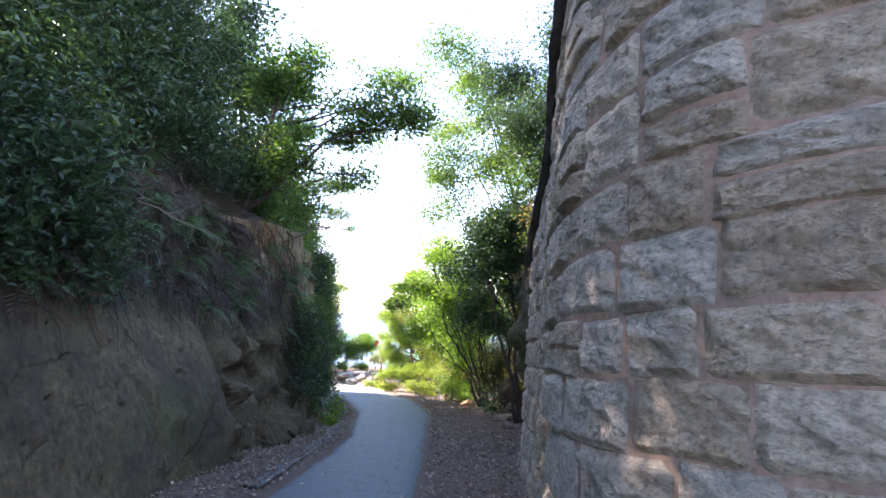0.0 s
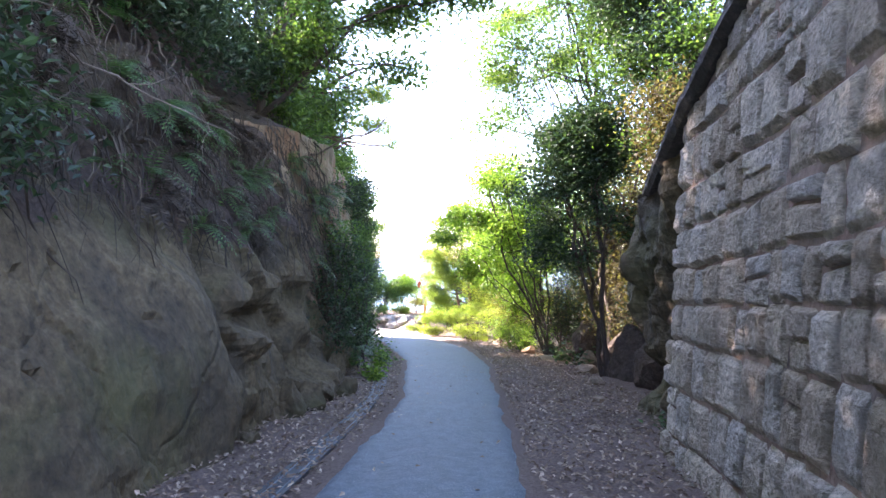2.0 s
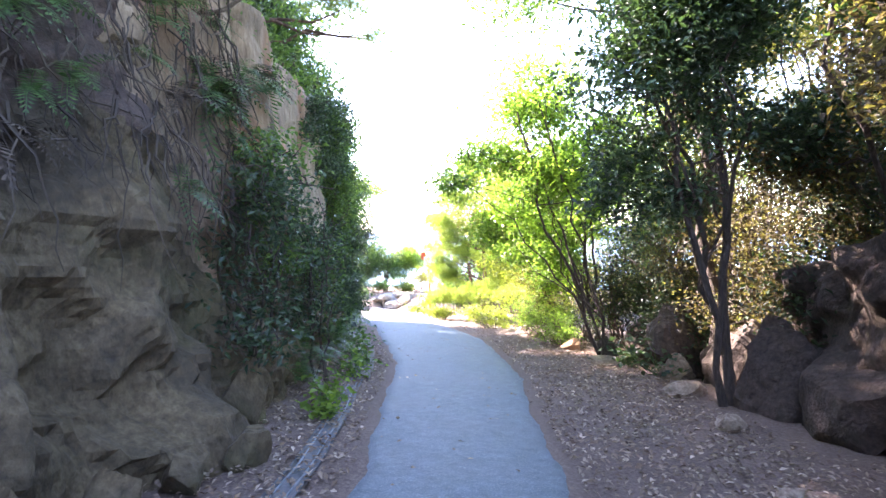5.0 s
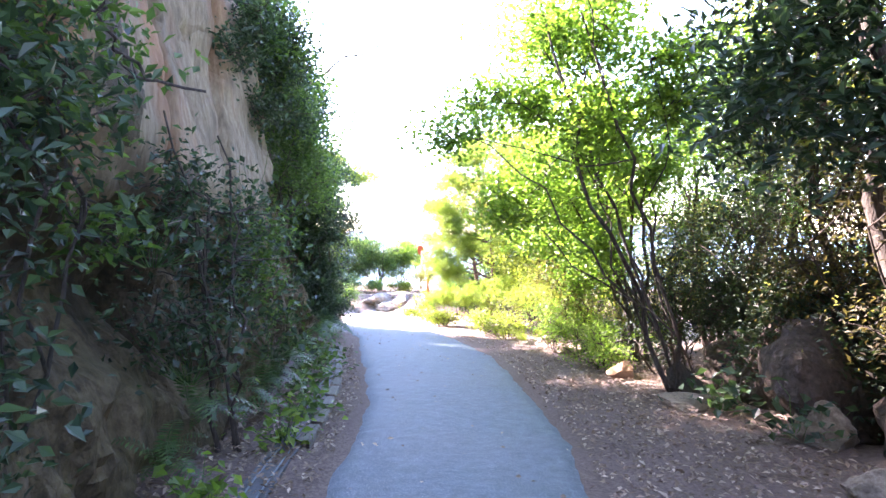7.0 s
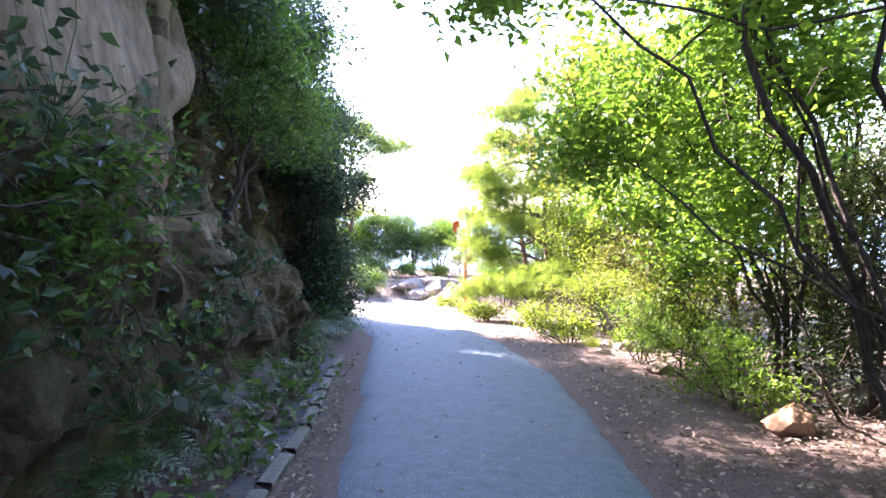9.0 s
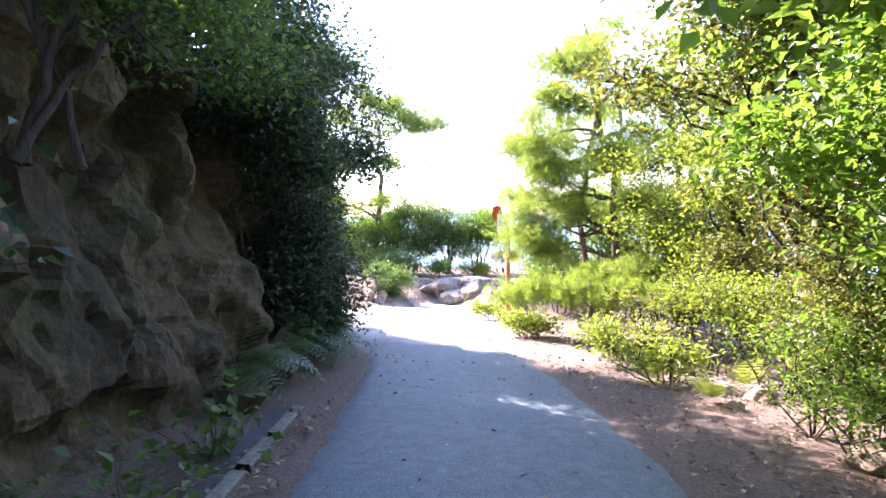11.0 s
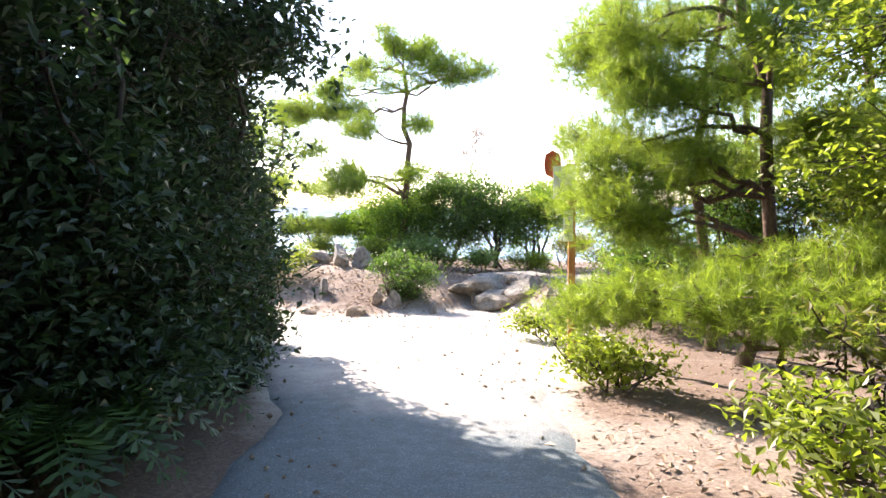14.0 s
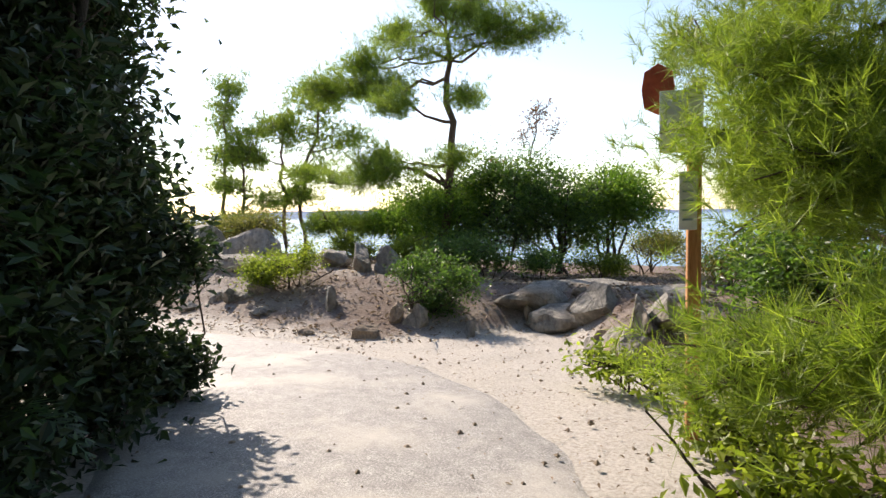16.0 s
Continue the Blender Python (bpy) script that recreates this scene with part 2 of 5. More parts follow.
m, nt, bsdf, out = nodes_of("sea_water")
wave = tex(nt, "noise", 0.35, 5, (1, 0.5, 1))
nt.links.new(ramp(nt, wave, [(0.3, (0.05, 0.13, 0.22)), (0.7, (0.11, 0.24, 0.36))]), bsdf.inputs["Base Color"])
bsdf.inputs["Roughness"].default_value = 0.25
bump(nt, bsdf, wave, 0.5, 0.5)
MATS["sea_water"] = m
# far hills: distance haze is painted in as a blue base colour
mineral("hazed_hill", (0.10, 0.16, 0.25), (0.13, 0.20, 0.31), (0.16, 0.24, 0.36), (0.12, 0.19, 0.28), 0.01, relief=0.0)

# ------------------------------------------------------------------ mesh helpers
RNG = np.random.default_rng(7)


def raw_mesh(name, V, F, smooth=False):
    """Mesh from vertex rows and equal-sided face rows."""
    V = np.asarray(V, dtype=np.float32)
    F = np.asarray(F, dtype=np.int32)
    me = bpy.data.meshes.new(name)
    me.vertices.add(len(V))
    me.vertices.foreach_set("co", V.ravel())
    n, k = F.shape
    me.loops.add(n * k)
    me.loops.foreach_set("vertex_index", F.ravel())
    me.polygons.add(n)
    me.polygons.foreach_set("loop_start", np.arange(0, n * k, k, dtype=np.int32))
    me.polygons.foreach_set("use_smooth", np.full(n, smooth))
    me.update(calc_edges=True)
    return me


def piece(name, V, F, material, parent=None, label="", smooth=False, at=(0, 0, 0)):
    me = raw_mesh(name, np.asarray(V, dtype=np.float64) - np.asarray(at, dtype=np.float64), F, smooth)
    me.materials.append(MATS[material])
    ob = new(name, me)
    if parent is not None:
        ob.parent = parent
    else:
        ob.location = at
    if label:
        ob["label"] = label
    return ob


def part(name, bm, material, parent, label=""):
    me = bpy.data.meshes.new(name)
    bm.to_mesh(me)
    bm.free()
    me.materials.append(MATS[material])
    ob = new(name, me)
    if parent is not None:
        ob.parent = parent
    if label:
        ob["label"] = label
    return ob


def holder(name, base, label, category, group=""):
    ob = new(name)
    ob.location = base
    ob.empty_display_size = 0.1
    return tagged(ob, label, category, group)


def tube(pts, radii, sides=7, wob=0.0):
    """A tapered tube of quads along points."""
    P = np.asarray(pts, dtype=float)
    n = len(P)
    T = np.gradient(P, axis=0)
    T /= np.linalg.norm(T, axis=1)[:, None] + 1e-9
    ref = np.where(np.abs(T[:, 2:3]) > 0.9, np.array([[1.0, 0, 0]]), np.array([[0, 0, 1.0]]))
    U = np.cross(T, ref)
    U /= np.linalg.norm(U, axis=1)[:, None]
    W = np.cross(T, U)
    a = np.linspace(0, 2 * np.pi, sides, endpoint=False)
    R = np.asarray(radii)[:, None] * (1 + wob * RNG.normal(size=(n, sides)))
    V = P[:, None] + R[..., None] * (np.cos(a)[None, :, None] * U[:, None] + np.sin(a)[None, :, None] * W[:, None])
    V = V.reshape(-1, 3)
    i = np.arange(n - 1)[:, None] * sides
    j = np.arange(sides)[None]
    k = (j + 1) % sides
    F = np.stack([i + j, i + k, i + k + sides, i + j + sides], -1).reshape(-1, 4)
    return V, F


def joined(items):
    Vs, Fs, off = [], [], 0
    for V, F in items:
        Vs.append(V)
        Fs.append(np.asarray(F) + off)
        off += len(V)
    return np.concatenate(Vs), np.concatenate(Fs)


def wander(a, b, n, amp, sag=0.0):
    """A crooked way from a to b."""
    a, b = np.asarray(a, float), np.asarray(b, float)
    s = np.linspace(0, 1, n)[:, None]
    d = np.cumsum(RNG.normal(size=(n, 3)), axis=0)
    d -= d[0] + s * (d[-1] - d[0])
    d *= amp * np.linalg.norm(b - a) / (np.abs(d).max() + 1e-9)
    p = a + s * (b - a) + d
    p[:, 2] += sag * 4 * (s * (1 - s))[:, 0]
    return p


def frames_for(N, up=0.5, lean=None):
    """Random right-handed frames for N leaves; up: how much the blades face the sky."""
    nz = RNG.normal(size=(N, 3))
    nz[:, 2] = np.abs(nz[:, 2]) + up
    nz /= np.linalg.norm(nz, axis=1)[:, None]
    ay = RNG.normal(size=(N, 3))
    if lean is not None:
        ay = ay * 0.6 + lean
    ay -= (ay * nz).sum(1)[:, None] * nz
    ay /= np.linalg.norm(ay, axis=1)[:, None] + 1e-9
    return np.cross(ay, nz), ay, nz


def leaves(C, size, width=0.42, up=0.5, lean=None):
    """Folded pointed blades at the centres C."""
    N = len(C)
    X, Y, Z = frames_for(N, up, lean)
    L = size * RNG.uniform(0.6, 1.25, N)[:, None]
    t = np.array([[0, 0, 0], [width * .5, .42, .09], [0, 1, -.08], [-width * .5, .42, .09]])
    V = C[:, None] + L[:, None] * (t[None, :, 0:1] * X[:, None] + (t[None, :, 1:2] - .4) * Y[:, None] + t[None, :, 2:3] * Z[:, None])
    F = np.arange(N * 4).reshape(-1, 4)
    return V.reshape(-1, 3), F


def needle_tufts(C, D, length=0.11, k=16, width=0.006):
    """Tufts of k long needles at the shoots C that point along D."""
    N = len(C)
    D = D / (np.linalg.norm(D, axis=1)[:, None] + 1e-9)
    dirs = D[:, None] * 0.75 + RNG.normal(size=(N, k, 3)) * 0.62
    dirs /= np.linalg.norm(dirs, axis=2)[..., None]
    L = length * RNG.uniform(0.7, 1.2, (N, k, 1))
    side = np.cross(dirs, RNG.normal(size=(N, k, 3)))
    side /= np.linalg.norm(side, axis=2)[..., None]
    base = C[:, None] - D[:, None] * RNG.uniform(0, 0.09, (N, k, 1))
    V = np.stack([base - side * width * .6, base + side * width * .6, base + dirs * L], 2)
    F = np.arange(N * k * 3).reshape(-1, 3)
    return V.reshape(-1, 3), F


def frond(root, way, length, pairs=11):
    """One arching fern frond: rachis and paired leaflets."""
    root, way = np.asarray(root, float), np.asarray(way, float)
    way = way / np.linalg.norm(way)
    s = np.linspace(0, 1, pairs + 2)
    spine = root + way * (s * length)[:, None] + np.array([0, 0, 1]) * (0.35 * length * s - 0.75 * length * s ** 2)[:, None]
    side = np.cross(way, (0, 0, 1.0))
    side /= np.linalg.norm(side) + 1e-9
    V, F = [], []
    for i in range(1, pairs + 1):
        w = length * 0.26 * math.sin(math.pi * (0.12 + 0.88 * i / (pairs + 1))) ** 0.8 * (1.15 - 0.55 * s[i])
        step = (spine[i + 1] - spine[i]) * 0.5
        for sg in (-1, 1):
            tip = spine[i] + sg * side * w + step * 0.9 + np.array([0, 0, -0.12 * w])
            o = len(V)
            V += [spine[i] - step * .45, (spine[i] + tip) / 2 - step * .5, tip, (spine[i] + tip) / 2 + step * .55]
            F.append([o, o + 1, o + 2, o + 3])
    o = len(V)
    for i in range(pairs + 1):
        V += [spine[i] - side * .003, spine[i] + side * .003, spine[i + 1] + side * .002, spine[i + 1] - side * .002]
        F.append([o, o + 1, o + 2, o + 3])
        o += 4
    return np.array(V), np.array(F)


def in_lobes(lobes, N, shell=0.55):
    """Points in ellipsoids (centre, radii), crowded towards their skins."""
    vol = np.array([r[0] * r[1] * r[2] for _, r in lobes]) ** 0.75
    pick = RNG.choice(len(lobes), N, p=vol / vol.sum())
    d = RNG.normal(size=(N, 3))
    d /= np.linalg.norm(d, axis=1)[:, None]
    rad = shell + (1 - shell) * RNG.uniform(0, 1, N) ** 0.6
    rad *= 1 + 0.12 * RNG.normal(size=N)
    c = np.array([l[0] for l in lobes])[pick]
    r = np.array([l[1] for l in lobes])[pick]
    return c + d * r * rad[:, None], pick


DENSE_LEAVES, DENSE_NEEDLES = 2.0, 1.7


def tree(name, base, trunk_to, lobes, n_leaves, leaf="leaf_green", size=0.07, width=0.5, trunk_r=0.06, limbs=7, twigs=60, bark="bark",
         label="", category="tree", group="", needles=False, clump=0.16, stems=1, up=0.5, shell=0.35, k=12):
    """A tree or shrub: crooked trunk(s), limbs out to the lobes, twigs, and a crown of single leaves gathered round the twig ends."""
    base = np.asarray(base, float)
    n_leaves = int(n_leaves * (DENSE_NEEDLES if needles else DENSE_LEAVES))
    whole, lobes = lobes, []
    for c, r in whole:
        for _ in range(5):
            d = RNG.normal(size=3)
            d /= np.linalg.norm(d)
            lobes.append((np.asarray(c) + d * np.asarray(r) * 0.62, np.asarray(r) * RNG.uniform(0.42, 0.66)))
    twigs = int(twigs * (1.4 if needles else 1.15))
    T = holder(name, base, label, category, group)
    trunk_to = np.asarray(trunk_to, float)
    tops = []
    for s in range(stems):
        b = base + (RNG.normal(size=3) * (0.10, 0.10, 0) if s else 0)
        b[2] = base[2] - 0.12
        e = trunk_to + (RNG.normal(size=3) * (0.35, 0.35, 0.2) if s else 0)
        P = wander(b, e, 12, 0.05)
        R = trunk_r * (1 if s == 0 else 0.75) * np.linspace(1, 0.35, 12) ** 0.8
        R[0] *= 1.35
        V, F = tube(P, R, 9, 0.05)
        piece("trunk" if stems == 1 else "stem", V, F, bark, T, smooth=True, at=base)
        tops.append((P, R))
    ends, _ = in_lobes(lobes, twigs, shell)
    order = RNG.permutation(twigs)
    limb_ends, limb_way = [], []
    for i in range(limbs):
        P, R = tops[i % len(tops)]
        j = int(RNG.integers(3, 11)) if stems == 1 else int(RNG.integers(2, 11))
        c, r = whole[i % len(whole)]
        tgt = np.asarray(c) + RNG.normal(size=3) * np.asarray(r) * 0.25
        if needles:
            j = int(np.clip(np.abs(P[:, 2] - (tgt[2] - 0.25)).argmin(), 2, 11))
        W = wander(P[j], tgt, 9, 0.09, 0.03 * np.linalg.norm(tgt - P[j]))
        V, F = tube(W, np.linspace(max(0.010, R[j] * 0.6), 0.006, 9), 6, 0.04)
        piece("limb", V, F, bark, T, smooth=True, at=base)
        limb_way.append(W)
    nodes = np.concatenate([w[3:] for w in limb_way] + [p[7:] for p, _ in tops])
    tw = []
    for i in order:
        d = ((nodes - ends[i]) ** 2).sum(1)
        tw.append(tube(wander(nodes[d.argmin()], ends[i], 5, 0.08), np.linspace(0.008, 0.003, 5), 4))
    V, F = joined(tw)
    tagged(piece("twig", V, F, bark, T, at=base), kind="stuff")
    # leaves hang about points along the twigs
    src = np.concatenate([v.reshape(5, 4, 3).mean(1)[1:] for v, _ in tw])
    way = np.repeat(np.array([v.reshape(5, 4, 3).mean(1)[4] - v.reshape(5, 4, 3).mean(1)[1] for v, _ in tw]), 4, 0)
    pick = RNG.integers(0, len(src), n_leaves)
    C = src[pick] + np.clip(RNG.normal(size=(n_leaves, 3)), -1.9, 1.9) * clump * 1.35 * (1, 1, 0.65)
    if needles:
        D = way[pick] / (np.linalg.norm(way[pick], axis=1)[:, None] + 1e-9) + np.array([0, 0, 0.7]) + RNG.normal(size=(n_leaves, 3)) * 0.5
        V, F = needle_tufts(C, D, size, k, width)
    else:
        V, F = leaves(C, size, width, up)
    tagged(piece("crown", V, F, leaf, T, at=base), kind="stuff")
    return T


def fract(p, octs=4, scale=1.0, seed=0.0):
    return noise.fractal(Vector((p[0] * scale + seed, p[1] * scale, p[2] * scale)), 1.0, 2.0, octs)


def boulder(name, at, dims, material, label, category="rock", turn=0.0, seed=1.0, cuts=4, rough=0.22, group=""):
    """A broken stone: an icosphere cut flat on several sides, with a worn skin."""
    bm = bmesh.new()
    bmesh.ops.create_icosphere(bm, subdivisions=cuts, radius=1.0)
    r = random.Random(seed)
    planes = []
    for _ in range(15):
        n = Vector((r.gauss(0, 1), r.gauss(0, 1), r.gauss(0, 1))).normalized()
        planes.append((n, r.uniform(0.42, 0.80)))
    for v in bm.verts:
        for n, d in planes:
            over = v.co.dot(n) - d
            if over > 0:
                v.co -= n * over
        v.co *= 1 + rough * 0.5 * fract(v.co, 4, 2.6, seed * 3.1)
        v.co = Vector((v.co.x * dims[0], v.co.y * dims[1], v.co.z * dims[2]))
    ob = part(name, bm, material, None)
    ob.location = at
    ob.rotation_euler = (0, 0, radians(turn))
    return tagged(ob, label, category, group)


# ------------------------------------------------------------------ lie of the land
GY = [-30, 0, 10, 18, 24, 30, 34, 60]
GZ = [2.5, 0, -0.84, -1.47, -1.90, -2.35, -2.5, -2.6]
CLIFF_Y = [-8, -2, 3, 6.3, 8.0, 9.2, 10.4, 11.2, 13, 15, 16.2, 17.7, 19.3, 20.8, 22.5, 24, 25.6, 26.6]
CLIFF_X = [-3.4, -3.2, -3.0, -2.85, -2.75, -2.55, -2.75, -2.5, -2.85, -3.25, -3.3, -3.5, -3.95, -4.2, -4.5, -5.1, -6.3, -8.0]
PATH_Y = [-6, 0, 6.6, 9, 11.2, 13.1, 15.3, 16.4, 18.1, 20, 21.7, 23.1, 24.4, 26, 27.5, 28.6, 29.1]
PATH_L = [-1.7, -1.75, -1.75, -1.68, -1.70, -1.95, -2.15, -2.32, -2.68, -3.2, -3.6, -3.95, -4.5, -6.0, -9.0, -10.5, -10.2]
PATH_R = [-0.2, -0.22, -0.25, -0.25, -0.28, -0.33, -0.31, -0.42, -0.6, -0.85, -1.3, -1.75, -2.3, -2.9, -3.8, -5.0, -7.4]
FOOT_X = [-14, -9, -7.6, -6.4, -5.6, -5.0, -4.2, -3.4, -2.4]
FOOT_Y = [30.2, 29.5, 29.3, 29.4, 30.4, 31.6, 30.6, 29.2, 29.6]
BANK_Y = [-8, 8, 10, 13, 16, 19, 23, 28, 34]
BANK_X = [1.7, 1.7, 1.9, 2.4, 2.4, 2.4, 2.7, 4.0, 6.0]


def smooth01(v):
    v = np.clip(v, 0, 1)
    return v * v * (3 - 2 * v)


def base_z(y):
    return np.interp(y, GY, GZ)


def land(x, y):
    """Height of the ground."""
    x, y = np.asarray(x, float), np.asarray(y, float)
    z = (base_z(y - 0.7) + base_z(y) + base_z(y + 0.7)) / 3
    bank = smooth01((x - np.interp(y, BANK_Y, BANK_X)) / 4.5) * np.interp(y, [-10, 15, 22, 28, 34], [3.4, 2.6, 1.6, 0.6, 0.3])
    rise = smooth01((y - np.interp(x, FOOT_X, FOOT_Y)) / np.interp(x, [-9, -6, -5, -3], [2.6, 2.4, 1.3, 1.6]))
    mound = rise * np.interp(x, [-16, -11, -8.5, -6, -4, -1], [0.9, 0.85, 0.72, 0.50, 0.52, 0.3]) * np.interp(y, [28, 33, 38, 42], [1, 1, 0.6, 0.2])
    left = smooth01((-10 - x) / 8) * smooth01((27 - y) / 4) * 3
    far = np.maximum(np.hypot((x + 4) * 0.8, y - 14) - 28, 0)
    z = z + bank + mound + left
    return np.maximum(z - far ** 1.35 * 0.22, -27.0)


def axis(fine_a, fine_b, step, far):
    inner = np.arange(fine_a, fine_b + 1e-6, step)
    g = [step]
    while sum(g) < far:
        g.append(g[-1] * 1.28)
    out_ = np.cumsum(g)
    return np.concatenate([fine_a - out_[::-1], inner, fine_b + out_])


gx = axis(-13, 6, 0.13, 4200)
gy = axis(-4, 40, 0.16, 4200)
X, Y = np.meshgrid(gx, gy)
Z = land(X, Y)
# small unevenness, none on the paved way
flat = np.array([noise.noise((a * 1.7, b * 1.7, 0.3)) * 0.035 + noise.noise((a * 5.0, b * 5.0, 4.0)) * 0.016 for a, b in zip(X.ravel(), Y.ravel())]).reshape(X.shape)
on_path = smooth01((X - np.interp(Y, PATH_Y, PATH_L) + 0.3) / 0.3) * smooth01((np.interp(Y, PATH_Y, PATH_R) + 0.3 - X) / 0.3) * (Y < 29)
Z = Z + flat * (1 - on_path) - 0.012 * on_path
n_y, n_x = X.shape
idx = np.arange(n_y * n_x).reshape(n_y, n_x)
F = np.stack([idx[:-1, :-1], idx[:-1, 1:], idx[1:, 1:], idx[1:, :-1]], -1).reshape(-1, 4)
ground = piece("ground", np.stack([X, Y, Z], -1).reshape(-1, 3), F, "soil", smooth=True)
tagged(ground, "leaf-strewn brown earth turning to pale gritty soil in the open", "ground", kind="structure")
open_ = smooth01((Y - 21.5 + 0.35 * np.clip(X, -3, 3)) / 4) * smooth01((38 - Y) / 5)
bare = np.interp(Y, [23.0, 25.5], [0.5, 0.12])
open_ = open_ * (bare + (1 - bare) * smooth01((-2.2 - X) / 1.0)) * (1 - 0.85 * smooth01((np.interp(Y, PATH_Y, PATH_L) - X) / 0.3) * smooth01((25.8 - Y) / 0.8)) * (1 - 0.75 * smooth01((Y - np.interp(X, FOOT_X, FOOT_Y) + 0.2) / 0.9))
at_ = ground.data.attributes.new("open_ground", "FLOAT", "POINT")
at_.data.foreach_set("value", open_.ravel().astype(np.float32))

# sea and far shore
n = 48
a = np.linspace(0, 2 * np.pi, n, endpoint=False)
rings = [45, 120, 400, 1500, 4300]
V = np.concatenate([np.stack([r * np.cos(a), 14 + r * np.sin(a), np.full(n, -24.0)], -1) for r in rings])
F = [[i * n + j, i * n + (j + 1) % n, (i + 1) * n + (j + 1) % n, (i + 1) * n + j] for i in range(len(rings) - 1) for j in range(n)]
tagged(piece("water", V, F, "sea_water"), "calm blue sea seen between the trees", "sea", kind="structure")
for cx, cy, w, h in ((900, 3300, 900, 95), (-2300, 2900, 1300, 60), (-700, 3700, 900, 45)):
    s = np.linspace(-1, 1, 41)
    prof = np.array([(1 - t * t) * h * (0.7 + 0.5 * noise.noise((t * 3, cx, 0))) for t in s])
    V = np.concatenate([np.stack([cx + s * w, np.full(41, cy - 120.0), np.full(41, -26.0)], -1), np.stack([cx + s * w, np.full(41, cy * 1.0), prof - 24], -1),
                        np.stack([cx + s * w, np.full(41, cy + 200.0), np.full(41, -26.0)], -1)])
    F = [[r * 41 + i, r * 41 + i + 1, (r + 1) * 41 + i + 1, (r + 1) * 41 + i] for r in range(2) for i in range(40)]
    tagged(piece("backdrop", V, F, "hazed_hill"), "wooded hills across the water, haze painted in as blue", "hills", kind="structure")

# paved way
ys = np.arange(-6, 29.1, 0.1)
cols = 25
rows_ = []
for y in ys:
    wide = 1 + 4 * float(smooth01((y - 24) / 2))
    l = np.interp(y, PATH_Y, PATH_L) + wide * 0.07 * noise.noise((y * 1.3, 0, 0)) + 0.035 * noise.noise((y * 5, 7, 0))
    r = np.interp(y, PATH_Y, PATH_R) + wide * 0.09 * noise.noise((y * 1.1, 3, 0)) + 0.05 * noise.noise((y * 4, 9, 0))
    u = np.linspace(0, 1, cols)
    x = l + (r - l) * u
    crown_ = 0.022 * (1 - (2 * u - 1) ** 2)
    z = land(x, np.full(cols, y)) + 0.012 + crown_
    z[:2] -= (0.05, 0.014)
    z[-2:] -= (0.014, 0.05)
    rows_.append(np.stack([x, np.full(cols, y), z], -1))
V = np.concatenate(rows_)
nr = len(ys)
idx = np.arange(nr * cols).reshape(nr, cols)
F = np.stack([idx[:-1, :-1], idx[:-1, 1:], idx[1:, 1:], idx[1:, :-1]], -1).reshape(-1, 4)
way = piece("path", V, F, "asphalt", smooth=True)
at_ = way.data.attributes.new("open_ground", "FLOAT", "POINT")
# paling starts early, so sunlit asphalt is brightened by colour too
at_.data.foreach_set("value", (smooth01((V[:, 1] - 23.4) / 3.0)).astype(np.float32))
tagged(way, "narrow worn grey asphalt footpath with gritty surface", "path", kind="structure")


# ------------------------------------------------------------------ left cliff
def cliff_top(y):
    return np.interp(y, [-8, 4, 7, 10, 12, 16.5, 18.5, 21, 24, 26.6], [2.6, 2.5, 3.9, 4.2, 4.2, 4.3, 4.3, 3.4, 2.6, 0.9])


def chunks(p, sharp):
    """Block heights that pass into one another over a short slope, and the distance to the nearest joint."""
    f, pts = noise.voronoi(p)
    w = [math.exp(-sharp * (d - f[0])) for d in f]
    return sum(a * noise.cell(q * 3.7) for a, q in zip(w, pts)) / sum(w) - 0.5, f[1] - f[0]


def rock_skin(y, h, seed, chunk, slab=0.0):
    """How far the broken face stands out; slab 1: worn smooth."""
    warp = 0.25 * noise.noise((y * 1.1, h * 1.1, seed))
    big, joint = chunks(Vector((seed, (y + warp) * chunk * 0.8, (h - warp) * chunk * 0.8)), 16)
    mid, joint2 = chunks(Vector((seed + 5, (y + warp) * chunk * 2.1, (h + warp) * chunk * 1.9)), 14)
    broken = 0.36 * big + 0.17 * mid - 0.05 * max(0.0, 0.07 - joint) / 0.07 - 0.022 * max(0.0, 0.07 - joint2) / 0.07
    worn = 0.10 * fract((seed, y, h), 4, 0.75, seed) + 0.030 * fract((y, h, seed), 4, 2.6, seed) - 0.05 * smooth01((noise.noise((y * 5.5, h * 6.5, seed + 3)) - 0.52) / 0.1)
    rough = 0.030 * fract((y, h, seed), 3, 6.0, seed)
    return worn + (broken + rough) * (1 - slab)


